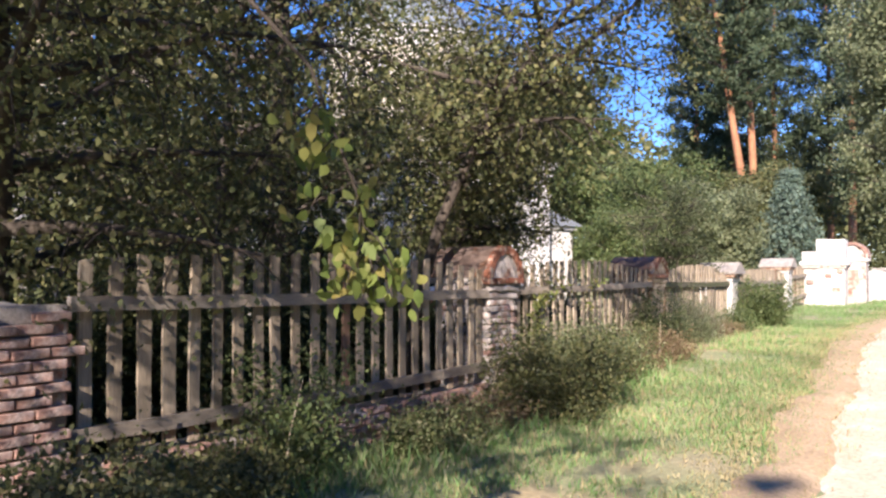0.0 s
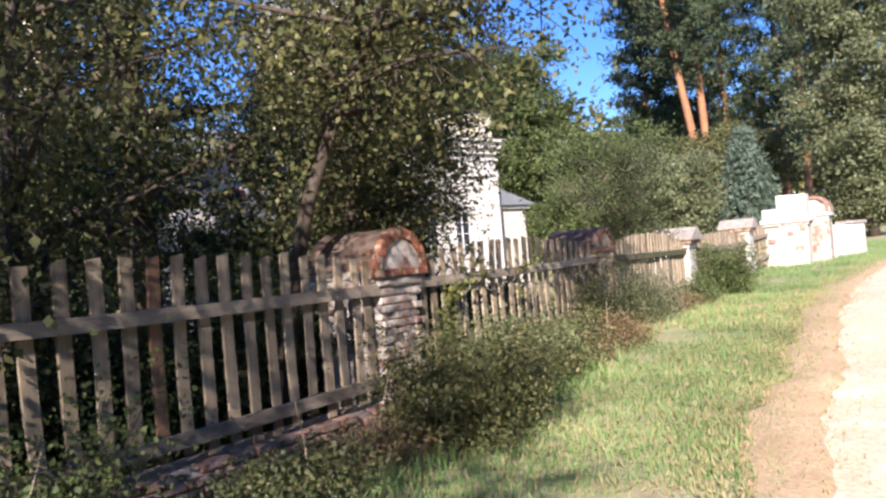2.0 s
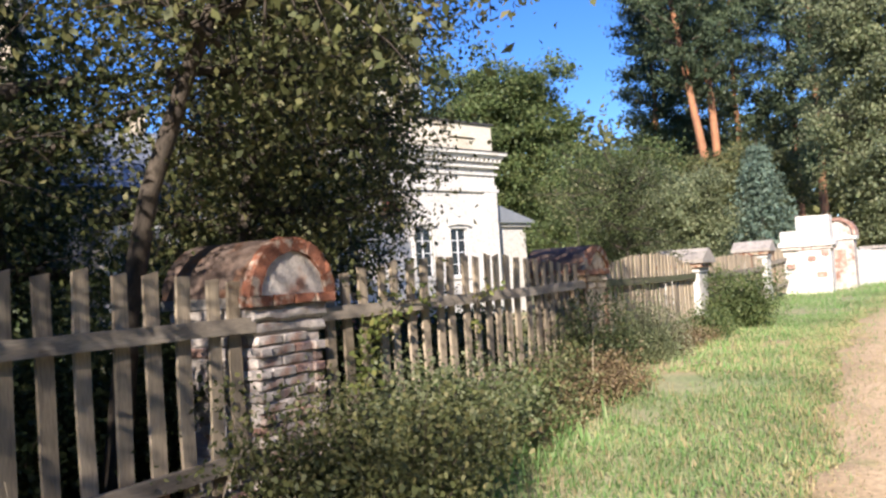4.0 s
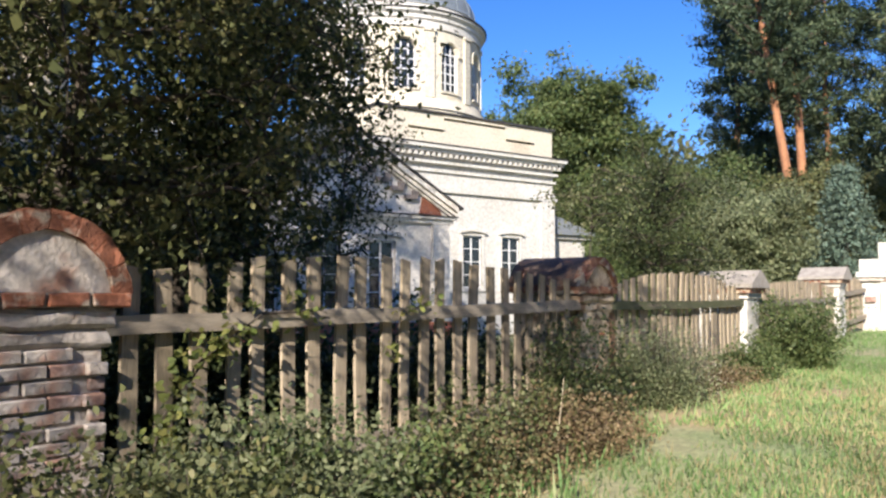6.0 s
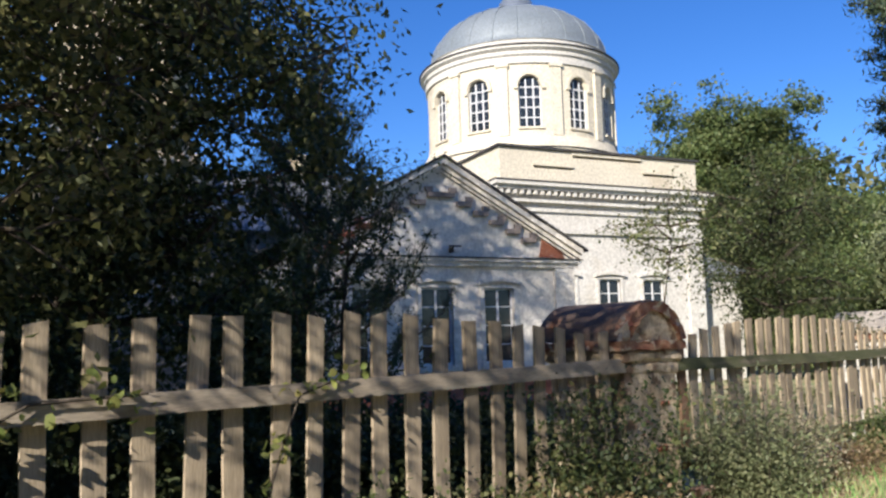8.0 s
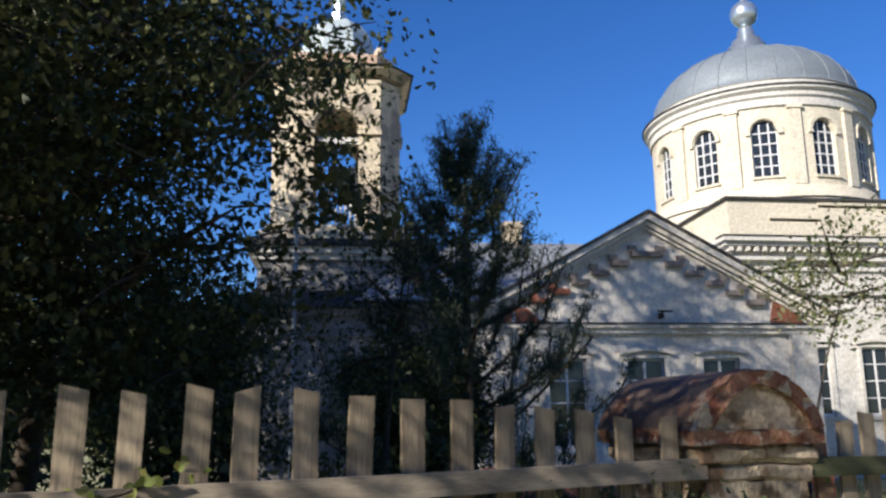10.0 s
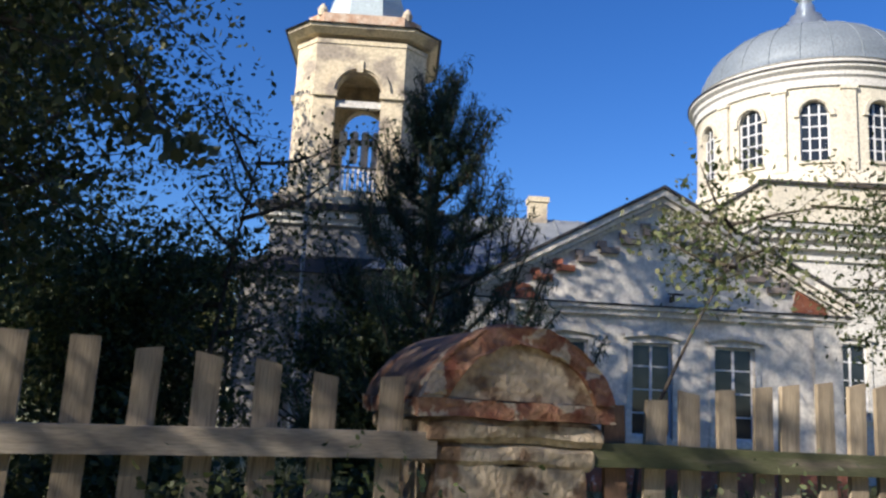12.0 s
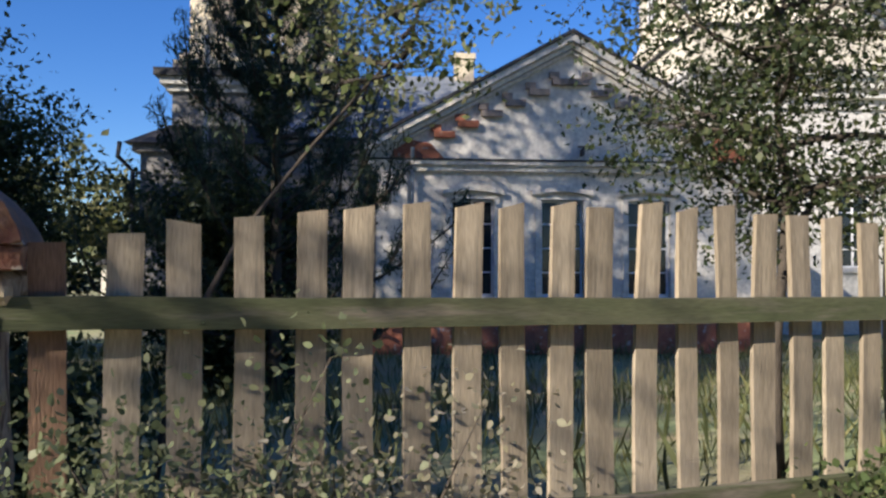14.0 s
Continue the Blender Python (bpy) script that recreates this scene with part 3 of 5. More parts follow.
vs, fs = drum_wall(12.3, 17.6, 13.2, 15.6, DR, DR - 0.6)
bm = bmesh.new()
q = [bm.verts.new(v) for v in vs]
for f in fs:
    bm.faces.new([q[i] for i in f])
bmesh.ops.recalc_face_normals(bm, faces=bm.faces)
drum = cpart("drum", bm, "cream", main, "round pale yellow drum with arched windows")
# black core inside the drum wall, in place of its unlit inside
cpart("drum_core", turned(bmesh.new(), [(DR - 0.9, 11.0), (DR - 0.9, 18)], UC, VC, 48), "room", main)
cpart("drum_base", turned(bmesh.new(), [(DR + 0.5, 10.6), (DR + 0.5, 11.9), (DR + 0.35, 12.0), (DR + 0.35, 12.3), (DR + 0.1, 12.45), (DR + 0.1, 12.7), (DR - 0.1, 12.72)], UC, VC, 72), "cream", main, "stepped round base of the drum", True)
cpart("base_flashing", turned(bmesh.new(), [(DR + 0.56, 11.9), (DR + 0.56, 11.96), (DR + 0.2, 12.02)], UC, VC, 72), "dark_roof", main)
for k in range(NW):
    c = radians(W0 + 30 * k)
    if math.sin(c) > 0.35:
        continue
    m = Matrix.Translation((UC, VC, 0)) @ Matrix.Rotation(c, 4, 'Z')
    r = DR - 0.28
    bm = bmesh.new()
    for b in ((r, r + 0.07, -0.66, -0.58, 13.2, 15.6), (r, r + 0.07, 0.58, 0.66, 13.2, 15.6), (r, r + 0.07, -0.58, 0.58, 13.2, 13.28)):
        box(bm, *b, m=m)
    win = sub("window", bm, "frame", main, main, "arched window with white glazing bars")
    bm = bmesh.new()
    pts = [(r + 0.02, -0.6, 13.2), (r + 0.02, 0.6, 13.2)] + [(r + 0.02, 0.6 * math.cos(math.pi * i / 10), 15.6 + 0.6 * math.sin(math.pi * i / 10)) for i in range(11)]
    bm.faces.new([bm.verts.new(m @ Vector(p)) for p in pts])
    ext = bmesh.ops.extrude_face_region(bm, geom=list(bm.faces))
    off = (m.to_3x3() @ Vector((-0.02, 0, 0)))
    bmesh.ops.translate(bm, vec=off, verts=[g for g in ext["geom"] if isinstance(g, bmesh.types.BMVert)])
    bmesh.ops.recalc_face_normals(bm, faces=bm.faces)
    sub("pane", bm, "glass", main, win, "dark glass")
    for y in (-0.22, 0.22):
        sub("glazing_bar", box(bmesh.new(), r + 0.02, r + 0.07, y - 0.035, y + 0.035, 13.2, 16.1, m=m), "frame", main, win)
    for z in (13.8, 14.4, 15.0, 15.6):
        sub("glazing_bar", box(bmesh.new(), r + 0.025, r + 0.065, -0.6, 0.6, z - 0.03, z + 0.03, m=m), "frame", main, win)
    bm = bmesh.new()
    prof_in = [(0.7 * math.cos(math.pi * i / 12), 15.6 + 0.7 * math.sin(math.pi * i / 12)) for i in range(13)]
    prof_out = [(0.88 * math.cos(math.pi * i / 12), 15.6 + 0.88 * math.sin(math.pi * i / 12)) for i in range(13)]
    for (a, b), (a2, b2), (c1, d1), (c2, d2) in zip(prof_in, prof_in[1:], prof_out, prof_out[1:]):
        q = [bm.verts.new(m @ Vector((DR + dx - 0.07, y, z))) for dx in (0.0, 0.13) for y, z in ((a, b), (a2, b2), (c2, d2), (c1, d1))]
        for f in ((0, 1, 2, 3), (7, 6, 5, 4), (0, 4, 5, 1), (2, 6, 7, 3)):
            bm.faces.new([q[i] for i in f])
    bmesh.ops.recalc_face_normals(bm, faces=bm.faces)
    sub("arch_moulding", bm, "cream", main, win)
    for y in (-0.79, 0.79):
        sub("impost", box(bmesh.new(), DR - 0.15, DR + 0.08, y - 0.12, y + 0.12, 15.45, 15.6, m=m), "cream", main, win)
    sub("window_sill", box(bmesh.new(), DR - 0.3, DR + 0.1, -0.75, 0.75, 13.08, 13.2, m=m), "cream", main, win)
    m2 = Matrix.Translation((UC, VC, 0)) @ Matrix.Rotation(c + radians(15), 4, 'Z')
    cpart("pilaster", box(bmesh.new(), DR - 0.2, DR + 0.14, -0.3, 0.3, 12.7, 16.9, m=m2), "cream", main, "flat drum pilaster")
    cpart("pilaster_capital", box(bmesh.new(), DR - 0.2, DR + 0.22, -0.38, 0.38, 16.75, 16.92, m=m2), "cream", main)
cpart("drum_cornice", turned(bmesh.new(), [(DR - 0.3, 16.95), (DR + 0.12, 16.95), (DR + 0.12, 17.35), (DR + 0.24, 17.45), (DR + 0.24, 17.65), (DR + 0.44, 17.8), (DR + 0.44, 17.95), (DR + 0.2, 18.0)], UC, VC, 96), "white", main, "white moulded ring cornice", False)
cpart("cornice_flashing", turned(bmesh.new(), [(DR + 0.4, 17.95), (DR + 0.52, 17.95), (DR + 0.52, 18.02), (DR + 0.05, 18.12)], UC, VC, 96), "dark_roof", main)
cpart("dome_drip", turned(bmesh.new(), [(DR - 0.5, 18.05), (DR - 0.05, 18.05), (DR - 0.05, 18.4), (DR + 0.02, 18.46), (DR - 0.4, 18.5)], UC, VC, 96), "white", main)
prof = [(DR - 0.1, 18.46)] + [((DR - 0.2) * math.cos(radians(a)), 18.5 + 3.75 * math.sin(radians(a))) for a in range(0, 78, 6)] + [(1.2, 22.2)]
cpart("dome", turned(bmesh.new(), prof, UC, VC, 96), "dome", main, "grey sheet-metal dome", True)
for k in range(24):
    a = radians(15 * k)
    pts = [(UC + (DR - 0.18) * math.cos(radians(t)) * math.cos(a), VC + (DR - 0.18) * math.cos(radians(t)) * math.sin(a), 18.5 + 3.77 * math.sin(radians(t))) for t in range(0, 78, 11)]
    vv, ff = tube_data(pts, [0.035] * len(pts), 4)
    bm = bmesh.new()
    q = [bm.verts.new(v) for v in vv]
    for f in ff:
        bm.faces.new([q[i] for i in f])
    cpart("dome_seam", bm, "dome", main)
cpart("lantern", turned(bmesh.new(), [(1.45, 21.95), (1.35, 22.45), (1.05, 22.6), (1.1, 22.95), (0.9, 23.05), (0.85, 23.35), (0.55, 23.45), (0.5, 23.95), (0.3, 24.3)], UC, VC, 24), "tin", main, "shiny tinned lantern base", True)
cpart("ball", turned(bmesh.new(), [(0.2, 24.25)] + [(0.82 * math.cos(radians(a)), 25.1 + 0.82 * math.sin(radians(a))) for a in range(-70, 75, 12)] + [(0.2, 25.95), (0.06, 26.6)], UC, VC, 24), "tin", main, "tinned onion ball", True)
cross = cpart("cross", boxes((UC - 0.05, UC + 0.05, VC - 0.04, VC + 0.04, 26.5, 28.5), (UC - 0.35, UC + 0.35, VC - 0.035, VC + 0.035, 27.8, 27.9), (UC - 0.2, UC + 0.2, VC - 0.035, VC + 0.035, 28.1, 28.18)), "iron", main, "dark iron cross")
# lower annex at the far end
annex = church_thing("church_annex", 28, 38, -1.5, "low white side porch with a grey lean-to roof", "annex", (0.38, -3.78, 0))
cpart("wall", boxes((25.2, 29.2, 35.2, 42, -1.5, 4.4)), "white", annex)
cpart("cornice", boxes((25.2, 29.5, 34.95, 42.2, 4.4, 4.65)), "white", annex)
bm = bmesh.new()
prism(bm, [(25.2, 6.1), (29.8, 4.75), (29.8, 4.65), (25.2, 4.65)], 34.7, 42.4)
cpart("roof", bm, "roof", annex)

# --- bell tower
TU, TV = -5.53, 35.0
tower = church_thing("bell_tower", TU, TV, -1.5, "cream plastered bell tower with flaking walls and arched bell openings", "bell tower", (0.48, -0.41, 0))


def octo(bm, half, cut, z0, z1, half1=None, cut1=None):
    """A square block with cut corners."""
    pts = []
    for h, c, z in ((half, cut, z0), (half1 or half, cut1 or cut, z1)):
        pts.append([bm.verts.new((TU + x, TV + y, z)) for x, y in ((-h + c, -h), (h - c, -h), (h, -h + c), (h, h - c), (h - c, h), (-h + c, h), (-h, h - c), (-h, -h + c))])
    a, b = pts
    for i in range(8):
        bm.faces.new((a[i], a[(i + 1) % 8], b[(i + 1) % 8], b[i]))
    bm.faces.new(list(reversed(a)))
    bm.faces.new(b)
    bmesh.ops.recalc_face_normals(bm, faces=bm.faces)
    return bm


TH, TC = 2.95, 0.95
# four corner piers and arch heads leave the bell stage open on all sides
for sx in (-1, 1):
    for sy in (-1, 1):
        bm = bmesh.new()
        a = [(1.02, 2.95), (2.0, 2.95), (2.95, 2.0), (2.95, 1.02), (2.3, 1.02), (1.02, 2.3)]
        lo = [bm.verts.new((TU + sx * x, TV + sy * y, 9.75)) for x, y in a]
        hi = [bm.verts.new((TU + sx * x, TV + sy * y, 16.6)) for x, y in a]
        for i in range(6):
            bm.faces.new((lo[i], lo[(i + 1) % 6], hi[(i + 1) % 6], hi[i]))
        bm.faces.new(lo)
        bm.faces.new(hi)
        bmesh.ops.recalc_face_normals(bm, faces=bm.faces)
        cpart("corner_pier", bm, "tower", tower, "cream corner pier, plaster flaking to grey")
for quarter in range(4):
    m = Matrix.Translation((TU, TV, 0)) @ Matrix.Rotation(quarter * math.pi / 2, 4, 'Z')
    bm = bmesh.new()
    prism(bm, [(1.02 * math.cos(math.pi * i / 14), 14.3 + 1.02 * math.sin(math.pi * i / 14)) for i in range(15)] + [(-1.02, 16.6), (1.02, 16.6)], -2.95, -2.3)
    bm.transform(m)
    cpart("arch_head", bm, "tower", tower)
for quarter in (0, 1, 3):
    m = Matrix.Translation((TU, TV, 0)) @ Matrix.Rotation(quarter * math.pi / 2, 4, 'Z')
    bm = bmesh.new()
    for i in range(14):
        a0, a1 = math.pi * i / 14, math.pi * (i + 1) / 14
        q = [bm.verts.new(m @ Vector((r * math.cos(a), -y, 14.3 + r * math.sin(a)))) for y in (2.95, 3.07) for r, a in ((1.1, a0), (1.1, a1), (1.42, a1), (1.42, a0))]
        for f4 in ((7, 6, 5, 4), (0, 4, 5, 1), (2, 6, 7, 3), (0, 1, 2, 3)):
            bm.faces.new([q[k] for k in f4])
    bmesh.ops.recalc_face_normals(bm, faces=bm.faces)
    cpart("arch_moulding", bm, "tower", tower)
    for s in (-1, 1):
        cpart("impost", box(bmesh.new(), *sorted((s * 0.95, s * 2.05)), -3.1, -2.9, 14.05, 14.3, m=m), "tower", tower)
    cpart("keystone", box(bmesh.new(), -0.14, 0.14, -3.15, -2.95, 15.2, 15.75, m=m), "tower", tower)
    cpart("tie_beam", box(bmesh.new(), -1.02, 1.02, -2.8, -2.55, 13.65, 13.95, m=m), "white", tower, "pale timber tie beam")
cpart("ceiling_slab", octo(bmesh.new(), 2.9, 0.95, 16.6, 16.8), "tower", tower)
cpart("cornice", octo(octo(octo(bmesh.new(), 3.0, 0.98, 16.55, 16.75), 3.12, 1.02, 16.95, 17.15, 3.45, 1.15), 3.45, 1.15, 17.15, 17.3), "tower", tower, "moulded cream cornice")
cpart("eave_slab", octo(bmesh.new(), 3.6, 1.2, 17.3, 17.38, 2.9, 0.95), "dark_roof", tower, "thin dark sheet eaves")
cpart("attic", octo(bmesh.new(), 2.62, 0.78, 17.34, 18.2), "rusty", tower, "rust-flaked band under the small dome")
for sx in (-1, 1):
    cpart("corner_knob", turned(bmesh.new(), [(0.2, 18.1), (0.24, 18.4), (0.15, 18.6), (0.05, 18.72)], TU + sx * 1.95, TV - 2.35, 10), "tower", tower)
prof = [(2.1, 18.2)] + [(2.02 * math.cos(radians(a)) ** 0.8, 18.35 + 2.75 * math.sin(radians(a))) for a in range(0, 82, 9)] + [(0.4, 21.15)]
cpart("dome", turned(bmesh.new(), prof, TU, TV, 8, radians(22.5)), "pale_dome", tower, "small pale eight-sided dome")
cpart("spire_base", turned(bmesh.new(), [(0.42, 20.95), (0.42, 21.5), (0.3, 21.6), (0.3, 22.0)], TU, TV, 8), "tin", tower)
cpart("spire", turned(bmesh.new(), [(0.30, 22.0), (0.36, 22.15), (0.22, 25.5), (0.06, 31.0)], TU, TV, 8), "pale_dome", tower, "slender pale spire")
cpart("bell_floor", boxes((TU - 3.1, TU + 3.1, TV - 3.1, TV + 3.1, 9.4, 9.75)), "tower", tower)
cpart("plinth_course", boxes((TU - 3.3, TU + 3.3, TV - 3.3, TV + 3.3, 8.95, 9.4)), "tower", tower)
for quarter in (0, 1, 2, 3):
    m = Matrix.Translation((TU, TV, 0)) @ Matrix.Rotation(quarter * math.pi / 2, 4, 'Z')
    cpart("rail", box(bmesh.new(), -1.02, 1.02, -2.75, -2.65, 10.85, 10.95, m=m), "iron", tower)
    for i in range(9):
        x = -0.9 + i * 0.225
        cpart("baluster", box(bmesh.new(), x - 0.05, x + 0.05, -2.74, -2.66, 9.75, 10.85, m=m), "white", tower, "pale railing slat")
cpart("bell_beam", boxes((TU - 2.3, TU + 2.3, TV - 0.1, TV + 0.1, 12.75, 13.0)), "iron", tower)
for i in range(4):
    x = TU - 0.75 + i * 0.52
    ln = 1.15 + 0.35 * i
    bm = turned(bmesh.new(), [(0.02, 13.35), (0.16, 13.3), (0.18, 13.2), (0.18, 13.3 - ln), (0.14, 13.28 - ln)], x, TV - 0.3, 12)
    cpart("bell_tube", bm, "frame", tower, "white hanging tube bell", True)
# lower stage and base take the plaster darkened for tree shade
cpart("lower_stage", boxes((TU - 3.3, TU + 3.3, TV - 3.3, TV + 3.3, 6.6, 8.65)), "shade_plaster", tower)
cpart("ledge", boxes((TU - 3.9, TU + 4.1, TV - 3.9, TV + 3.9, 8.65, 8.95)), "dark_roof", tower, "dark projecting ledge")
cpart("soffit", boxes((TU - 3.7, TU + 3.7, TV - 3.7, TV + 3.7, 8.35, 8.65), (TU - 3.5, TU + 3.5, TV - 3.5, TV + 3.5, 8.1, 8.35)), "white", tower)
cpart("base", boxes((-9.6, -1.4, 30.2, 40, -1.5, 5.5)), "shade_plaster", tower, "tower base with plaster greyed for tree shade")
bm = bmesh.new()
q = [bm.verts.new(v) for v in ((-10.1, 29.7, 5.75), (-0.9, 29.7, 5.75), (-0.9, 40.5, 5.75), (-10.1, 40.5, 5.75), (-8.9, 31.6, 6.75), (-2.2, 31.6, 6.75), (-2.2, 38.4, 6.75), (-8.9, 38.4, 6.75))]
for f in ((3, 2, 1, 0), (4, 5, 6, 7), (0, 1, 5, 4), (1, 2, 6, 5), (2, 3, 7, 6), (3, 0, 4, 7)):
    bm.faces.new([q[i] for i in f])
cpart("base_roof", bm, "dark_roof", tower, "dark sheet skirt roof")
cpart("base_cornice", boxes((-9.85, -1.15, 29.95, 40.2, 5.45, 5.75), (-9.7, -1.3, 30.08, 40.1, 4.6, 4.72)), "shade_plaster", tower)
vv, ff = tube_data([(-10.2, 29.65, 5.75), (-10.25, 29.6, 5.2), (-9.8, 29.95, 4.7), (-9.75, 30.0, -1.2)], [0.09] * 4, 8)
bm = bmesh.new()
q = [bm.verts.new(v) for v in vv]
for f in ff:
    bm.faces.new([q[i] for i in f])
cpart("downpipe", bm, "iron", tower, "dark bent gutter pipe")
vv, ff = tube_data([(-7.1, 29.9, -1.2), (-7.1, 29.9, 9.9)], [0.09, 0.09], 8)
bm = bmesh.new()
q = [bm.verts.new(v) for v in vv]
for f in ff:
    bm.faces.new([q[i] for i in f])
cpart("vent_pipe", bm, "roof", tower, "grey standing flue pipe")

# ---------------------------------------------------------------- wall piers and picket fence
FY = 0.10          # face of the pickets


def arch_points(half, rise, z, n=14):
    r = (half * half + rise * rise) / (2 * rise)
    a = math.asin(min(1, half / r))
    if rise > half:
        a = math.pi - a
    return [(r * math.sin(-a + 2 * a * i / n), z + rise - r + r * math.cos(-a + 2 * a * i / n)) for i in range(n + 1)]


def rough(bm, amount, scale=4.0, cuts=0):
    """Wear: nudge every corner by a smooth noise."""
    if cuts:
        bmesh.ops.subdivide_edges(bm, edges=bm.edges, cuts=cuts, use_grid_fill=True)
    for v in bm.verts:
        p = v.co * scale
        v.co += Vector((noise.noise(p), noise.noise(p + Vector((7, 3, 1))), noise.noise(p + Vector((2, 9, 5))))) * amount
    return bm


rng = random.Random(4)
brick_data = {}


def brick_mesh(l, w, h, kind):
    key = (round(l, 3), round(w, 3), round(h, 3), kind)
    if key not in brick_data:
        bm = boxes((-l / 2, l / 2, -w / 2, w / 2, -h / 2, h / 2), bevel=0.007)
        me = bpy.data.meshes.new("brick")
        bm.to_mesh(me)
        bm.free()
        me.materials.append(M[kind])
        brick_data[key] = me
    return brick_data[key]


def lay_brick(parent, x, y, z, l=0.24, w=0.11, h=0.062, turn=0.0, kind="washed_brick"):
    ob = new("brick", brick_mesh(l, w, h, kind))
    ob.parent = parent
    ob.location = (x, y, z)
    ob.rotation_euler = (rng.uniform(-0.02, 0.02), rng.uniform(-0.02, 0.02), turn + rng.uniform(-0.03, 0.03))
    return ob


def arched_pier(x, foot, spring, rise, half, label, body, bricks=True, depth=0.86, seed=0):
    """A plastered brick pier whose head is a barrel-shaped coping; its end shows an arch of bricks."""
    rng = random.Random(seed)
    e = tagged(new("fence_pier"), label, "fence pier", "arched piers of the fence")
    e.location = (x, 0, foot)
    k = half / 0.44
    h = spring - foot
    if bricks:
        part("core", rough(boxes((-0.32 * k, 0.32 * k, 0.085, depth - 0.085, 0, h - 0.258)), 0.012, 6, 4), body, e, "whitewashed mortar core")
        courses = int((h - 0.262) / 0.075)
        for c in range(courses):
            z = h - 0.3 - c * 0.075
            x = -0.33 * k + (0.06 if c % 2 else 0.125)
            while x < 0.33 * k - 0.03:
                ln = min(0.24, 2 * (0.33 * k - x) + 0.01, 2 * (x + 0.33 * k) + 0.01)
                if rng.random() > 0.07:
                    lay_brick(e, x, 0.115 + rng.uniform(-0.022, 0.01), z, l=max(0.09, round(ln, 2)), kind=body if rng.random() < 0.9 else "washed_brick")
                x += 0.252 if ln > 0.2 else 0.186
            for side in (-1, 1):
                for q in range(3):
                    if rng.random() > 0.06:
                        lay_brick(e, side * (0.33 * k - 0.05) + rng.uniform(-0.01, 0.01), 0.27 + q * 0.25 - (0.12 if c % 2 else 0.0), z,
                                  l=0.24 if 0.27 + q * 0.25 < depth - 0.15 or c % 2 else 0.12, turn=math.pi / 2, kind=body if rng.random() < 0.85 else "washed_brick")
    else:
        part("body", rough(boxes((-0.33 * k, 0.33 * k, 0.07, depth - 0.07, 0, h - 0.26)), 0.03, 4, 9), body, e)
        for bx, bz, bw, bh in ((-0.04, 0.93, 0.1, 0.05), (0.2, 1.07, 0.09, 0.03), (-0.13, 0.86, 0.07, 0.035), (0.12, 0.72, 0.12, 0.05), (-0.2, 0.6, 0.16, 0.06), (0.05, 0.45, 0.2, 0.06)):
            part("bare_brick", rough(boxes((bx - bw / 2, bx + bw / 2, 0.066, 0.1, bz, bz + bh), bevel=0.01), 0.012, 9, 2), "brick", e, "bare brick where the plaster fell")
    part("neck_moulding", rough(rough(boxes((-0.36 * k, 0.36 * k, 0.05, depth - 0.05, h - 0.26, h - 0.17), bevel=0.02), 0.024, 6, 5), 0.01, 19), body, e)
    part("neck_moulding", rough(rough(boxes((-0.40 * k, 0.40 * k, 0.03, depth - 0.03, h - 0.17, h - 0.07), bevel=0.022), 0.024, 6, 5), 0.01, 19), body, e)
    if bricks:
        n = 4
        for i in range(n):
            a = -half + 2 * half * i / n
            b = rough(boxes((a + 0.008, a + 2 * half / n - 0.008, -0.005 - 0.006 * rng.random(), 0.12, h - 0.07, h), bevel=0.008), 0.012, 9)
            part("brick", b, "pier_brick", e)
        part("course_core", boxes((-half + 0.01, half - 0.01, 0.012, depth, h - 0.07, h)), "mortar", e)
    else:
        part("course", rough(rough(boxes((-half, half, 0, depth, h - 0.07, h)), 0.024, 6, 8), 0.01, 21), "ring", e, "flaking reddish course under the arch")
    outer = arch_points(half, rise, h, 16)
    inner = [(px * 0.76, h + (pz - h) * 0.74) for px, pz in outer]
    bm = bmesh.new()
    prism(bm, [(-half + 0.01, h)] + [(px * 0.985, h + (pz - h) * 0.985) for px, pz in outer[1:-1]] + [(half - 0.01, h)], 0.045, depth)
    part("barrel_coping", bm, "cap_metal", e, "dark rusty barrel-shaped coping")
    bm = bmesh.new()
    prism(bm, [(-half * 0.76, h + 0.002)] + inner[1:-1] + [(half * 0.76, h + 0.002)], 0.02, 0.045)
    part("arch_infill", rough(bm, 0.006, 6), "whitewash" if bricks else "plaster", e, "plastered arch infill")
    n = len(outer) - 1
    step = 2 if bricks else n
    for i in range(0, n, step):
        bm = bmesh.new()
        pts_o, pts_i = outer[i:i + step + 1], inner[i:i + step + 1]
        lip = -0.004 - 0.01 * rng.random()
        prism(bm, [*pts_i, *reversed(pts_o)], lip, 0.07)
        c = Vector((sum(p[0] for p in pts_o + pts_i) / (2 * len(pts_o)), 0.03, sum(p[1] for p in pts_o + pts_i) / (2 * len(pts_o))))
        for v in bm.verts:
            v.co = c + (v.co - c) * 0.965
        part("brick" if bricks else "arch_moulding", rough(bm, 0.014, 11, 1) if bricks else rough(rough(bm, 0.03, 7, 2), 0.012, 23), "pier_brick" if bricks else "ring", e)
    part("arch_joint", prism(bmesh.new(), [*[(a * 1.02, h + (b - h) * 1.02) for a, b in inner], *reversed([(a * 0.98, h + (b - h) * 0.98) for a, b in outer])], 0.012, 0.05), "mortar", e)
    return e


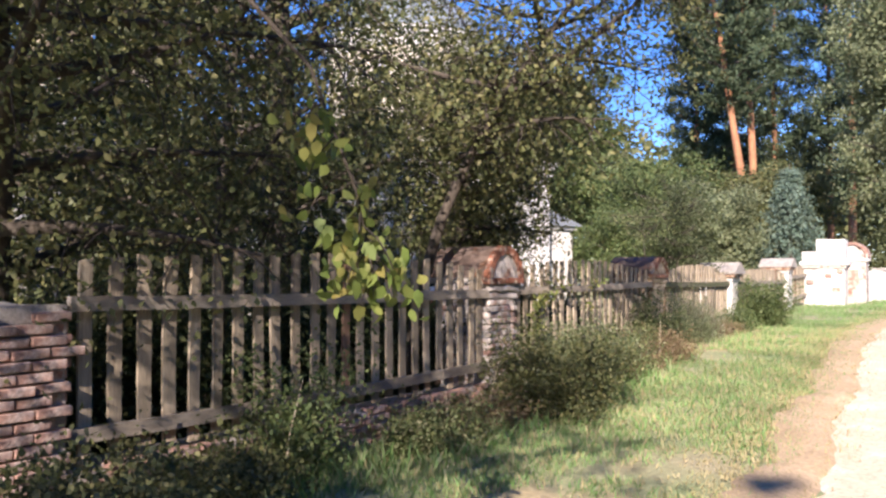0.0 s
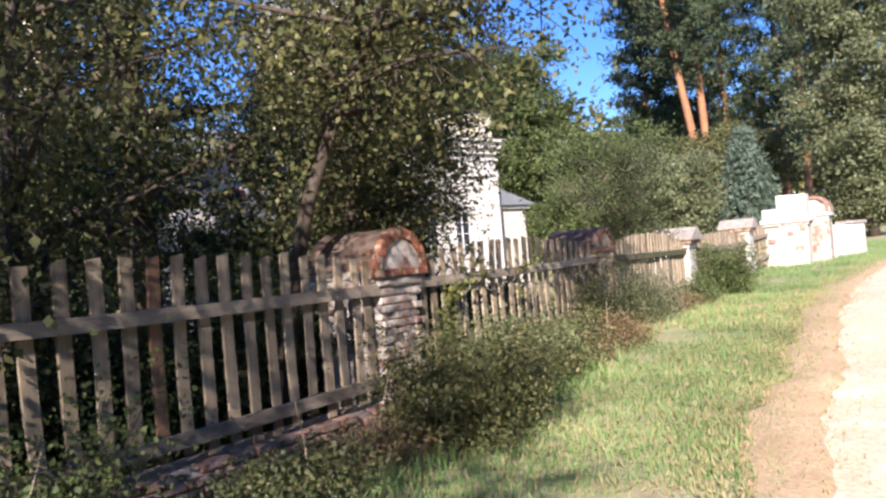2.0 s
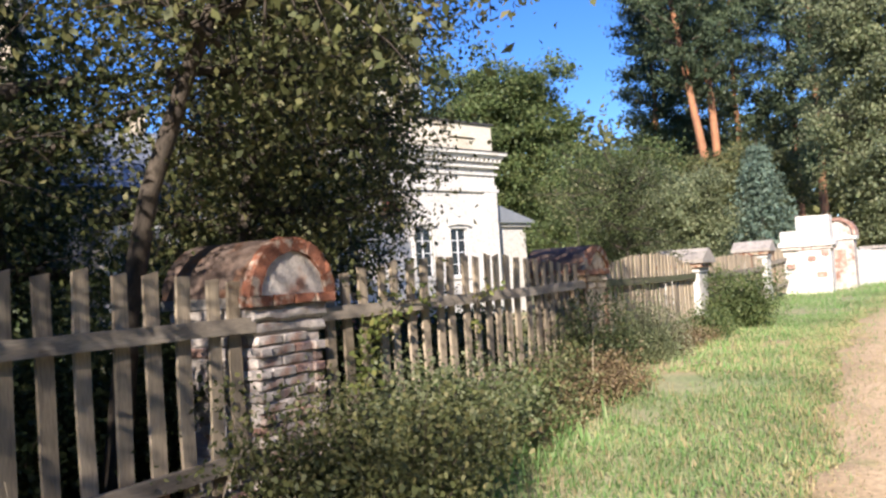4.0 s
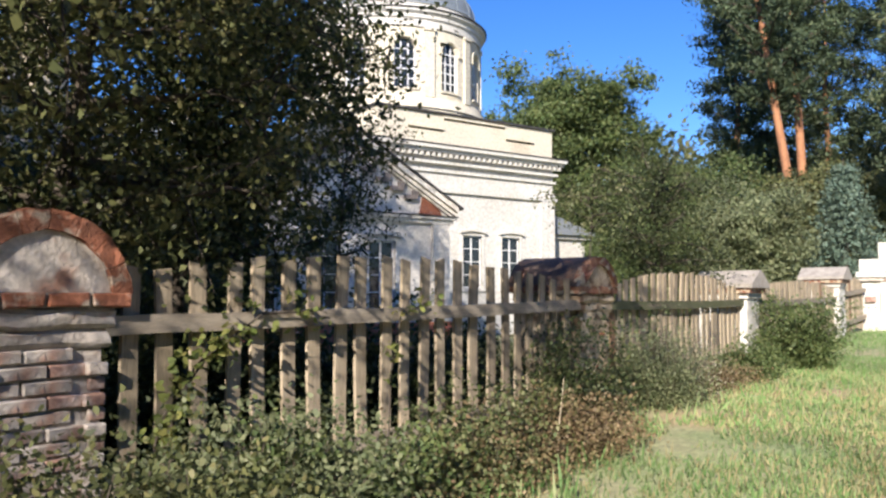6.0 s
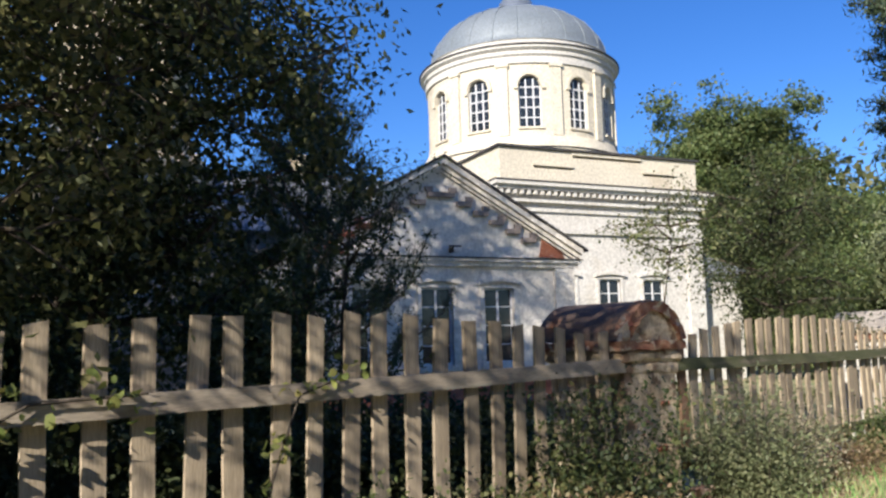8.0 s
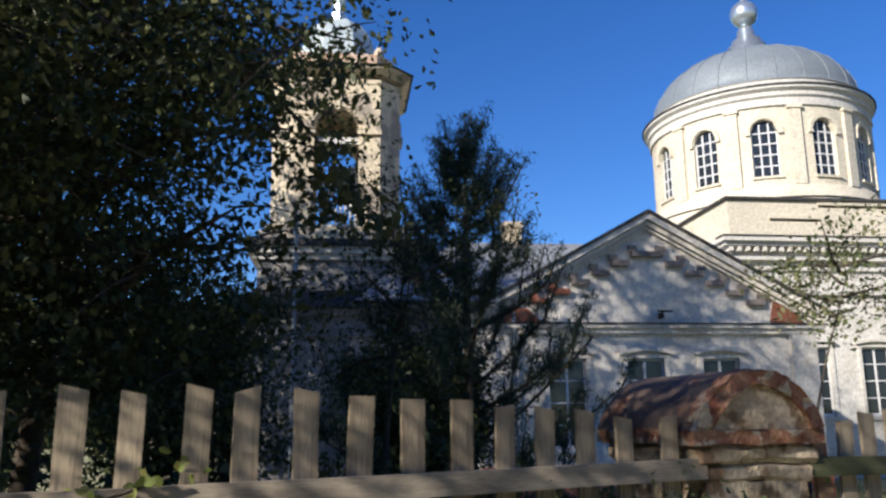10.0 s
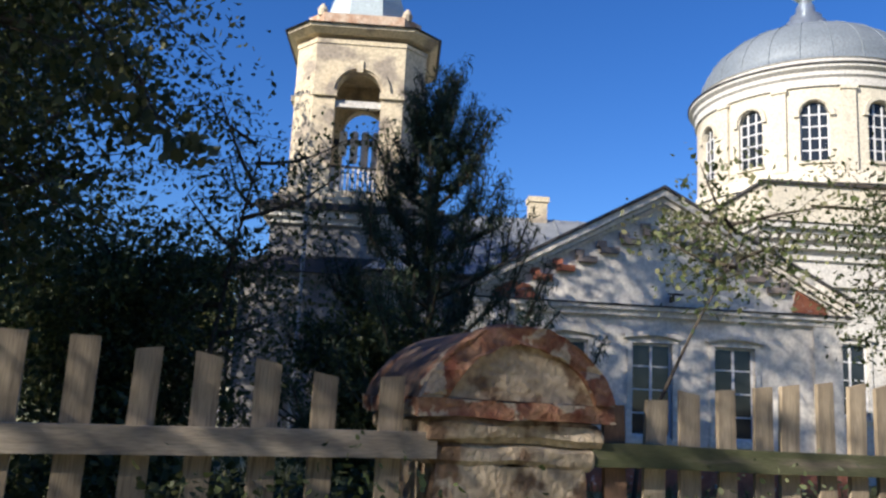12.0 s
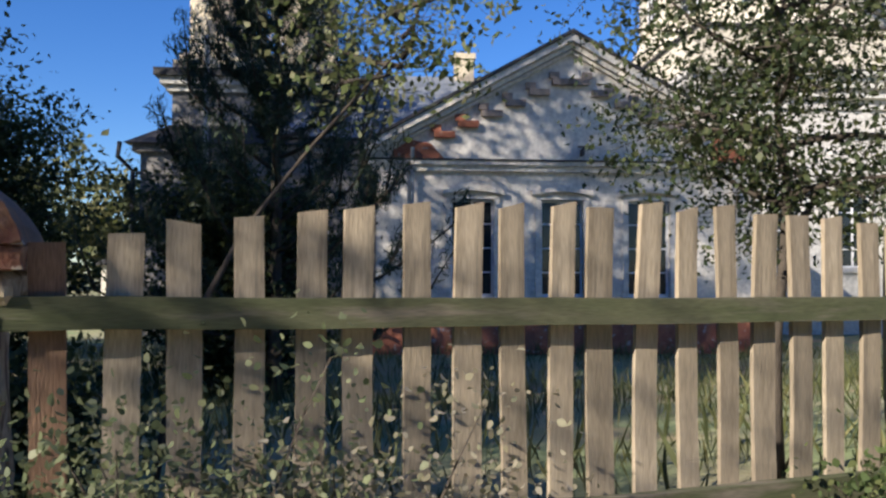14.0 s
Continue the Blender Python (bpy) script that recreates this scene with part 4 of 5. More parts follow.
M["pier_brick"] = mat("weathered_pier_brick", (0.33, 0.125, 0.07), (0.22, 0.095, 0.06), 8, 60, 0.9, 0.9, third=(0.46, 0.37, 0.29), third_at=(0.54, 0.64), third_scale=9, per_piece=0.45)
M["ring"] = mat("flaked_plaster_ring", (0.20, 0.07, 0.045), (0.36, 0.21, 0.13), 11, 45, 0.9, 1.0, third=(0.50, 0.41, 0.30), third_at=(0.54, 0.58), third_scale=9, bump_m=0.02)
pier_b = arched_pier(-5.82, -0.1, 1.565, 0.40, 0.44, "worn whitewashed brick fence pier with rounded brick coping", "whitewash", True, seed=3)
pier_c = arched_pier(0.0, 0.05, 1.635, 0.315, 0.44, "stained buff plaster fence pier with flaking arched coping", "plaster", False, seed=5)

# the broken brick pier at the start
pier_a = tagged(new("fence_pier"), "broken brick fence pier with patches of whitewash", "fence pier", "arched piers of the fence")
pier_a.location = (-12.0, 0, -0.15)
part("core", rough(boxes((-0.37, 0.37, 0.05, 0.8, 0, 1.55)), 0.02, 3, 3), "mortar", pier_a)
rng = random.Random(4)
for c in range(20):
    z = 0.05 + c * 0.075
    wide = 0.42 if 15 <= c <= 17 else 0.39
    shift = 0.0 if c % 2 else 0.125
    for i in range(4):
        x = -wide + 0.12 + i * 0.25 - shift + 0.03
        if x < -wide + 0.02 or x > wide - 0.05 or (c > 17 and rng.random() < 0.5):
            continue
        lay_brick(pier_a, x, 0.05 + rng.uniform(-0.02, 0.01), z)
    for j in range(3):
        lay_brick(pier_a, wide - 0.06, 0.17 + j * 0.25, z, turn=math.pi / 2)


def gable_pier(x, foot, top, half, label, depth=0.8):
    """A whitewashed pier with a pitched slab coping."""
    e = tagged(new("fence_pier"), label, "fence pier", "whitewashed piers of the fence")
    e.location = (x, -0.05, foot)
    h = top - foot - 0.27
    part("body", rough(boxes((-half, half, 0.05, depth, 0, h - 0.16)), 0.02, 3, 4), "white", e)
    part("neck_moulding", rough(boxes((-half - 0.05, half + 0.05, 0.02, depth, h - 0.16, h - 0.08)), 0.01, 5, 3), "white", e)
    part("neck_moulding", rough(boxes((-half - 0.12, half + 0.12, -0.03, depth, h - 0.08, h)), 0.012, 5, 3), "ring", e, "flaking reddish moulding")
    bm = bmesh.new()
    w = half + 0.17
    prism(bm, [(-w, h), (w, h), (w, h + 0.06), (0.05, h + 0.27), (-0.05, h + 0.27), (-w, h + 0.06)], -0.08, depth + 0.05)
    part("coping", rough(bm, 0.012, 5, 2), "mortar", e, "pale pitched stone coping")
    return e


gable_pier(5.3, 0.3, 1.92, 0.30, "whitewashed fence pier with a pitched stone coping")
gable_pier(11.86, 0.45, 2.14, 0.30, "whitewashed fence pier with a worn pitched coping")
# stepped white gate pier, then the stub of an arch and the wall beyond
gate = tagged(new("gate_pier"), "stepped whitewashed gate pier with broken top", "gate pier")
gate.location = (15.0, -0.24, 0.6)
part("body", rough(boxes((0.03, 0.85, -0.84, -0.02, 0, 1.28)), 0.025, 2.5, 6), "white", gate)
part("side_wall", rough(boxes((0.08, 0.75, -0.02, 0.42, 0, 1.3)), 0.025, 3, 4), "white", gate)
part("neck_moulding", rough(boxes((-0.02, 0.9, -0.9, 0.46, 1.28, 1.37)), 0.014, 5, 4), "whitewash", gate, "flaking lower moulding")
part("cornice", rough(boxes((-0.08, 0.95, -0.97, 0.5, 1.37, 1.5)), 0.018, 4, 5), "white", gate)
part("upper_block", rough(boxes((0.0, 0.8, -0.86, 0.0, 1.5, 2.22)), 0.025, 3, 5), "white", gate)
part("step_block", rough(boxes((0.03, 0.75, 0.0, 0.44, 1.5, 1.82)), 0.025, 3, 4), "white", gate)
for q, (y, z, w) in enumerate(((-0.6, 0.5, 0.24), (-0.35, 0.95, 0.2), (-0.7, 1.1, 0.16), (0.2, 0.75, 0.22))):
    part("bare_brick", rough(boxes((0.0, 0.05, y - w / 2, y + w / 2, z, z + 0.14)), 0.02, 9, 2), "washed_brick", gate, "bare brick where the whitewash fell")
arch = tagged(new("gate_arch_stub"), "ruined brick and plaster arch of the old gate", "ruined arch")
arch.matrix_world = pose(17.4, -1.12, 0.62, 0, 0, 90)
bm = bmesh.new()
pts = [(0.42 * math.cos(math.pi * i / 12), 1.62 + 0.44 * math.sin(math.pi * i / 12)) for i in range(13)]
prism(bm, [(0.42, 0)] + pts + [(-0.42, 0)], 0, 0.88)
part("body", rough(bm, 0.025, 2), "whitewash", arch, "whitewashed wall with rounded top")
for i in range(12):
    bm = bmesh.new()
    a, b2 = pts[i], pts[i + 1]
    prism(bm, [a, b2, (b2[0] * 1.22, 1.62 + (b2[1] - 1.62) * 1.22), (a[0] * 1.22, 1.62 + (a[1] - 1.62) * 1.22)], 0.0, 0.93 + 0.02 * (i % 3))
    part("brick", rough(bm, 0.012, 6), "washed_brick", arch)
part("neck_moulding", rough(boxes((-0.5, 0.5, 0.02, 0.94, 1.5, 1.6)), 0.015, 5, 3), "white", arch)
part("niche_brick", rough(boxes((-0.2, 0.25, 0.87, 0.9, 0.7, 1.2)), 0.02, 5, 3), "washed_brick", arch, "patch of bare brick")
bm = bmesh.new()
box(bm, 0, 2.6, 0, 0.5, -0.2, 1.05)
bmesh.ops.subdivide_edges(bm, edges=[e for e in bm.edges if abs(e.verts[0].co.x - e.verts[1].co.x) > 1], cuts=10)
for v in bm.verts:
    if v.co.z > 0.9:
        v.co.z += 0.12 * noise.noise((v.co.x * 1.6, 0, 2))
far = part("far_wall", rough(bm, 0.03, 2), "white")
far.matrix_world = pose(17.3, -1.35, 0.75, 0, 0, -22)
tagged(far, "low whitewashed churchyard wall, crumbling along the top", "wall", kind="structure")
coping = part("coping", rough(boxes((1.7, 2.66, -0.06, 0.56, 1.07, 1.16)), 0.015, 4, 3), "mortar", far)

picket_data = []
prng = random.Random(12)
for i in range(10):
    bm = boxes((-0.051, 0.051, 0, 0.022, 0, 1.0))
    bmesh.ops.subdivide_edges(bm, edges=[e for e in bm.edges if abs(e.verts[0].co.z - e.verts[1].co.z) > 0.5], cuts=5)
    w = prng.uniform(0.92, 1.1)
    bow, cup, cut = prng.uniform(-0.012, 0.012), prng.uniform(-0.008, 0.008), prng.uniform(-0.02, 0.02)
    for v in bm.verts:
        z = v.co.z
        v.co.x = v.co.x * w + bow * math.sin(z * math.pi) + prng.uniform(-0.002, 0.002)
        v.co.y += cup * math.sin(z * math.pi) * 2
        if z > 0.99:
            v.co.z += cut * (1 if v.co.x > 0 else -1) * 0.5
    for mname in ("wood", "red_wood"):
        me = bpy.data.meshes.new("picket")
        b2 = bm.copy()
        b2.to_mesh(me)
        b2.free()
        me.materials.append(M[mname])
        picket_data.append(me)
    bm.free()


def fence_panel(x0, x1, ends, mid, foot, rail_hi, rail_lo, seed, rail_mat, label, pitch=0.2, lean=0.0, first_red=False):
    r = random.Random(seed)
    e = tagged(new("picket_fence"), label, "fence", "picket panels of the fence")
    e.location = (x0, FY, foot)
    n = int((x1 - x0 - 0.1) / pitch)
    for i in range(n + 1):
        x = 0.1 + i * pitch + r.uniform(-0.01, 0.01)
        t = x / (x1 - x0)
        top = ends + (mid - ends) * (1 - (2 * t - 1) ** 2) + r.uniform(-0.02, 0.015)
        red = (first_red and i == 0) or r.random() < 0.012
        ob = new("picket", picket_data[2 * r.randrange(10) + (1 if red else 0)])
        ob.parent = e
        low = rail_lo[0] - 0.16 + r.uniform(-0.05, 0.04)
        ob.location = (x, r.uniform(0, 0.006), low - foot)
        ob.scale = (r.uniform(0.93, 1.06), 1, top - low)
        ob.rotation_euler = (0, lean + r.gauss(0, 0.012), r.gauss(0, 0.02))
    for z, sag in ((rail_hi, 0.01), (rail_lo, 0.02)):
        bm = boxes((-0.06, x1 - x0 + 0.06, -0.052, -0.002, -0.05, 0.05))
        bmesh.ops.subdivide_edges(bm, edges=[q for q in bm.edges if abs(q.verts[0].co.x - q.verts[1].co.x) > 1], cuts=14)
        for v in bm.verts:
            t = v.co.x / (x1 - x0)
            v.co.z += z[0] + (z[1] - z[0]) * t - foot - sag * math.sin(math.pi * t) + 0.006 * noise.noise(v.co * 2.0)
            v.co.y += 0.006 * noise.noise(v.co * 1.7 + Vector((3, 1, 7)))
        part("rail", bm, rail_mat, e)
    return e


fence_panel(-11.54, -6.22, 1.68, 1.79, 0.3, (1.40, 1.38), (0.53, 0.52), 1, "rail", "grey weathered picket fence panel in deep tree shade", 0.225)
fence_panel(-5.43, -0.40, 1.68, 1.825, 0.35, (1.40, 1.45), (0.54, 0.60), 2, "rail", "sun-bleached picket fence panel with an arched top", 0.228)
fence_panel(0.41, 4.95, 1.63, 1.83, 0.4, (1.435, 1.42), (0.72, 0.66), 3, "mossy", "weathered picket fence panel with a mossy green rail", 0.191, first_red=True)
fence_panel(5.65, 11.54, 1.68, 1.80, 0.45, (1.40, 1.45), (0.75, 0.8), 4, "rail", "grey weathered picket fence panel between white piers", 0.17)
fence_panel(12.18, 14.9, 1.80, 1.95, 0.5, (1.55, 1.65), (0.9, 1.0), 5, "rail", "sunlit weathered picket fence panel by the gate pier", 0.19)


def plinth(x0, x1, top, low, seed, laid):
    """The low brick footing under a panel: a mortar core with bricks laid on its face and top."""
    e = tagged(new("fence_plinth"), "crumbling red brick footing under the fence", "brick footing", "footings of the fence")
    e.location = (x0, 0, low)
    part("core", rough(boxes((0, x1 - x0, 0.02, 0.42, 0, top - low - 0.03)), 0.02, 3, 2), "whitewash", e, "whitewashed mortar core")
    rr = random.Random(seed)
    if laid:
        rows = int((top - low) / 0.075)
        for c in range(rows):
            z = top - low - 0.035 - c * 0.075
            x = 0.13 + (0.125 if c % 2 else 0)
            while x < x1 - x0 - 0.12:
                if rr.random() > 0.18:
                    lay_brick(e, x, 0.03 + rr.uniform(-0.025, 0.015), z)
                x += 0.255


plinth(-11.6, -6.22, 0.33, -0.15, 1, True)
plinth(-5.42, -0.40, 0.36, 0.0, 2, True)
plinth(0.40, 4.95, 0.46, 0.1, 3, True)
plinth(5.65, 14.9, 0.62, 0.3, 4, False)

# ---------------------------------------------------------------- trees and undergrowth


def limb_points(rng, start, way, length, bend, n=5):
    pts, p, d = [Vector(start)], Vector(start), Vector(way).normalized()
    for i in range(n):
        d = (d + Vector((rng.uniform(-0.25, 0.25), rng.uniform(-0.25, 0.25), bend)) * 0.5).normalized()
        p = p + d * length / n
        pts.append(p.copy())
    return pts


def leafy_tree(name, x, y, h, spread, low, label, leaf, size, limbs, per, seed, trunk_r=0.16, lean=(0, 0), bark="bark", droop=0.3,
               bend=0.25, clump=0.55, twigs=4, group="", narrow=0.6, z=None, reach_bias=(0, 0)):
    """A broadleaved tree: tapered trunk, bent limbs with twigs, and leaves in clumps along their outer parts."""
    rng = random.Random(seed)
    nr = np.random.default_rng(seed)
    e = tagged(new(name), label, "tree" if "tree" in name else "shrub", group)
    e.location = (x, y, ground_z(x, y) - 0.05 if z is None else z)
    wood, clumps = [], []
    top = Vector((lean[0], lean[1], h * 0.9))
    spine = [Vector((top.x * t * t + 0.12 * noise.noise((t * 3, seed, 0)) * h * 0.2, top.y * t * t + 0.12 * noise.noise((seed, t * 3, 5)) * h * 0.2, top.z * t)) for t in [i / 7 for i in range(8)]]
    wood.append(tube_data(spine, [trunk_r * (1 - 0.85 * i / 7) * (1.25 if i == 0 else 1) for i in range(8)], 9))
    for i in range(limbs):
        t = low / h + (0.95 - low / h) * (i + rng.random()) / limbs
        k = min(6, int(t / 0.9 * 7))
        base = spine[min(k, 7)].lerp(spine[min(k + 1, 7)], 0.5)
        base.z = min(h * t, top.z)
        a = i * 2.4 + rng.uniform(-0.4, 0.4)
        shape = math.sin(math.pi * min(1, 0.22 + 0.75 * (1 - (t - low / h) / max(1e-3, 1 - low / h))))
        ln = spread * (0.45 + 0.65 * shape) * rng.uniform(0.75, 1.15)
        w = Vector((math.cos(a) + reach_bias[0], math.sin(a) + reach_bias[1], rng.uniform(0.05, 0.5)))
        pts = limb_points(rng, base, w, ln, bend * rng.uniform(-0.6, 1.2))
        r0 = trunk_r * (1 - 0.8 * t) * 0.5 + 0.012
        wood.append(tube_data(pts, [r0 * (1 - 0.85 * j / 5) for j in range(6)], 5))
        for j in range(2, 6):
            for s in range(twigs):
                b = pts[j - 1].lerp(pts[j], rng.random())
                tw = Vector((rng.gauss(0, 1), rng.gauss(0, 1), rng.gauss(-droop * 0.5, 0.5))).normalized()
                tl = clump * rng.uniform(0.6, 1.9)
                tp = limb_points(rng, b, tw, tl, -droop * 0.6, 3)
                tw_r = min(0.012, trunk_r * 0.11)
                wood.append(tube_data(tp, [tw_r, tw_r * 0.75, tw_r * 0.55, tw_r * 0.35], 3))
                clumps.append((*tp[2], clump * rng.uniform(0.5, 1.1)))
                clumps.append((*tp[3], clump * rng.uniform(0.3, 0.8)))
    ob_from("trunk", *join(wood), bark, e, smooth=True)
    arr = scatter(nr, np.array(clumps), per, 0.55, size, droop, narrow)
    leaf_mesh("crown", *arr, leaf, e)
    return e


def pine(x, y, h, label, seed, crown_from=0.5, trunk_r=0.32, spread=3.6, per=26, size=0.30, bark="pine_bark", needle="far_needles", lean=(0, 0), limbs=34, clump=0.8, up=0.25, z=None, cone=False):
    rng = random.Random(seed)
    nr = np.random.default_rng(seed)
    e = tagged(new("pine_tree"), label, "tree", "tall pines")
    e.location = (x, y, ground_z(x, y) - 0.05 if z is None else z)
    spine = [Vector((lean[0] * t, lean[1] * t, h * t)) + Vector((noise.noise((t * 4, seed, 0)), noise.noise((seed, t * 4, 2)), 0)) * 0.02 * h * t for t in [i / 9 for i in range(10)]]
    wood = [tube_data(spine, [trunk_r * (1 - 0.85 * i / 9) for i in range(10)], 9)]
    limbs_w, clumps = [], []
    for i in range(limbs):
        t = crown_from + (0.99 - crown_from) * (i + rng.random()) / limbs
        k = min(8, int(t * 9))
        base = spine[k].lerp(spine[k + 1], t * 9 - k)
        a = i * 2.4 + rng.uniform(-0.5, 0.5)
        q = (t - crown_from) / (1 - crown_from)
        ln = spread * (0.35 + 0.65 * math.sin(math.pi * min(1, 0.3 + 0.68 * (1 - q)))) * rng.uniform(0.7, 1.15) * (1.05 - 0.55 * q)
        if cone:
            ln = spread * (1 - q) * rng.uniform(0.7, 1.15) + 0.1
        pts = limb_points(rng, base, (math.cos(a), math.sin(a), up * rng.uniform(0.2, 1.4)), ln, up * 0.5)
        limbs_w.append(tube_data(pts, [(0.07 * (1 - 0.8 * j / 5)) * trunk_r / 0.32 + 0.01 for j in range(6)], 5))
        for j in range(2, 6):
            for s in range(3):
                off = 0.4 if cone else 1.0
                p = pts[j - 1].lerp(pts[j], rng.random()) + Vector((rng.gauss(0, 0.35), rng.gauss(0, 0.35), rng.gauss(0.1, 0.2))) * clump * off
                clumps.append((*p, clump * rng.uniform(0.4, 0.9)))
        if cone:
            for s in range(4):
                b = pts[rng.randrange(3, 6)]
                d = Vector((math.cos(a) * 0.45 + rng.gauss(0, 0.2), math.sin(a) * 0.45 + rng.gauss(0, 0.2), 1)).normalized()
                top = rng.uniform(0.4, 1.0)
                limbs_w.append(tube_data([b, b + d * top], [0.018, 0.006], 4))
                clumps += [(*(b + d * top * f), 0.2) for f in (0.15, 0.35, 0.55, 0.75, 0.95)]
    if cone:
        clumps += [(*(spine[9] + Vector((0, 0, -f))), 0.2) for f in (0.0, 0.18, 0.36, 0.54, 0.72)]
    ob_from("trunk", *join(wood), bark, e, smooth=True)
    tagged(ob_from("branch_frame", *join(limbs_w), "bark", e, smooth=True), kind="stuff")
    leaf_mesh("crown", *scatter(nr, np.array(clumps), per, 0.36 if cone else 0.5, size, -0.35 if cone else -0.1, 0.12 if cone else 0.32), needle, e)
    return e


def spruce(x, y, h, w, label, seed, per=10, size=0.35, z=None):
    rng = random.Random(seed)
    nr = np.random.default_rng(seed)
    e = tagged(new("spruce_tree"), label, "tree")
    e.location = (x, y, ground_z(x, y) - 0.05 if z is None else z)
    ob_from("trunk", *tube_data([(0, 0, 0), (0, 0, h * 0.5), (0, 0, h)], [0.18, 0.1, 0.02], 8), "bark", e)
    wood, cl = [], []
    rows = int(h / 0.45)
    for i in range(rows):
        t = i / rows
        for k in range(9):
            a = k * 0.698 + i * 0.41 + rng.uniform(-0.15, 0.15)
            ln = w * (1 - t) ** 0.85 * rng.uniform(0.75, 1.15) + 0.1
            z0 = 0.5 + t * (h - 0.6)
            tip = Vector((math.cos(a) * ln, math.sin(a) * ln, z0 - 0.12 * ln))
            wood.append(tube_data([(0, 0, z0), tip], [0.025, 0.006], 3))
            for s in (0.35, 0.6, 0.85, 1.0):
                cl.append((tip.x * s, tip.y * s, z0 + (tip.z - z0) * s, 0.34))
    tagged(ob_from("branch_frame", *join(wood), "bark", e), kind="stuff")
    leaf_mesh("crown", *scatter(nr, np.array(cl), per, 0.5, size, 0.2, 0.3), "spruce", e)
    return e


def bush(name, x, y, w, h, label, leaf, size, stems, per, seed, category="bush", group="", d=None, narrow=0.6, stem_mat="bark"):
    """Undergrowth: thin stems from the ground with leaves along them."""
    rng = random.Random(seed)
    nr = np.random.default_rng(seed)
    e = tagged(new(name), label, category, group)
    gz = ground_z(x, y) - 0.03
    e.location = (x, y, gz)
    wood, cl = [], []
    for i in range(stems):
        bx, by = rng.uniform(-0.5, 0.5) * w * 0.7, rng.uniform(-0.5, 0.5) * (d or w) * 0.7
        base = Vector((bx, by, ground_z(x + bx, y + by) - gz - 0.03))
        pts = limb_points(rng, base, (bx * 1.3 / max(w, .1) + rng.gauss(0, 0.25), by * 1.3 / max(w, .1) + rng.gauss(0, 0.2), 1), h * rng.uniform(0.3, 1.0) * (1.25 if rng.random() < 0.12 else 1), -0.12, 5)
        wood.append(tube_data(pts, [0.008, 0.007, 0.006, 0.005, 0.004, 0.002], 3))
        for j in range(1, 6):
            cl.append((*pts[j], 0.16 + 0.12 * rng.random()))
            for s in range(2):
                q = pts[j] + Vector((rng.gauss(0, 0.12), rng.gauss(0, 0.12), rng.gauss(0, 0.06)))
                cl.append((*q, 0.1 + 0.1 * rng.random()))
    tagged(ob_from("stem_tangle", *join(wood), stem_mat, e), kind="stuff")
    leaf_mesh("leaves", *scatter(nr, np.array(cl), int(per * 1.4), 0.6, size * 0.78, 0.15, narrow), leaf, e, oval=True)
    return e


# yard trees over the fence
leafy_tree("tree", -15.6, 1.2, 6.8, 2.8, 2.0, "dark leafy tree at the start of the fence", "leaf_dark", 0.075, 26, 17, 25, 0.18, (0.2, -2.9), clump=0.7, droop=0.45)
# out of view behind the walker, added to cast shade on the verge
leafy_tree("tree", -20.5, -5.0, 8.8, 2.3, 2.4, "unseen roadside tree added to shade the start of the verge", "leaf_dark", 0.1, 24, 14, 28, 0.14, clump=0.6)
leafy_tree("tree", -11.2, 1.7, 4.9, 2.6, 1.6, "dark leafy tree leaning out over the picket fence", "leaf_dark", 0.066, 22, 32, 11, 0.18, (-0.9, -1.7), clump=0.72, droop=0.45)
leafy_tree("tree", -6.1, 3.6, 15.0, 2.6, 1.8, "tall dark leafy tree behind the picket fence", "leaf_deep", 0.068, 36, 58, 12, 0.26, (0.2, -0.2), clump=0.75, droop=0.35, reach_bias=(-0.05, -0.15))
leafy_tree("tree", -8.4, 2.3, 6.6, 2.7, 0.6, "leafy young tree close behind the fence", "leaf_dark", 0.068, 22, 32, 13, 0.1, (0.2, -0.3), clump=0.65)
leafy_tree("tree", -5.15, 7.53, 16, 3.08, 1, "tall broadleaved tree in the churchyard", "leaf_deep", 0.15, 46, 20, 14, 0.34, (0.2, 0.2), clump=1.0)
leafy_tree("tree", -8.93, 7.2, 12.87, 3.63, 1.03, "broadleaved churchyard tree in shade", "leaf_dark", 0.17, 34, 18, 15, 0.28, clump=1.0)
leafy_tree("tree", -5.3, 1.2, 5.0, 1.75, 1.9, "leafy yard tree leaning out above the fence", "leaf_dark", 0.058, 20, 36, 22, 0.09, (0.45, -0.5), clump=0.5, reach_bias=(0.3, -0.2), droop=0.4)
leafy_tree("tree", -6.7, 0.9, 5.9, 2.0, 2.9, "yard tree with a crown hung over the track", "leaf_dark", 0.07, 20, 19, 26, 0.1, (0.1, -2.8), clump=0.55, reach_bias=(0.1, -0.4), droop=0.3)
leafy_tree("tree", -3.5, 2.3, 5.3, 1.7, 1.7, "dark leafy tree rising over the sunlit fence panel", "leaf_deep", 0.062, 28, 36, 29, 0.1, (0.5, -0.2), clump=0.5, reach_bias=(0.12, -0.05), droop=0.35)
leafy_tree("tree", -5.06, 17.63, 15.12, 3.32, 0.52, "tall dark tree beside the bell tower", "leaf_deep", 0.18, 40, 18, 23, 0.34, clump=1.1)
leafy_tree("tree", -7.98, 13.28, 15.85, 3.63, 0.45, "tall dark tree deep in the churchyard", "leaf_deep", 0.2, 40, 18, 24, 0.34, clump=1.1)
leafy_tree("tree", -1.1, 2.7, 3.6, 0.7, 1.8, "airy small yard tree with thin branches", "leaf_deep", 0.045, 10, 10, 16, 0.035, (0.3, 0.1), clump=0.28, bend=0.5)
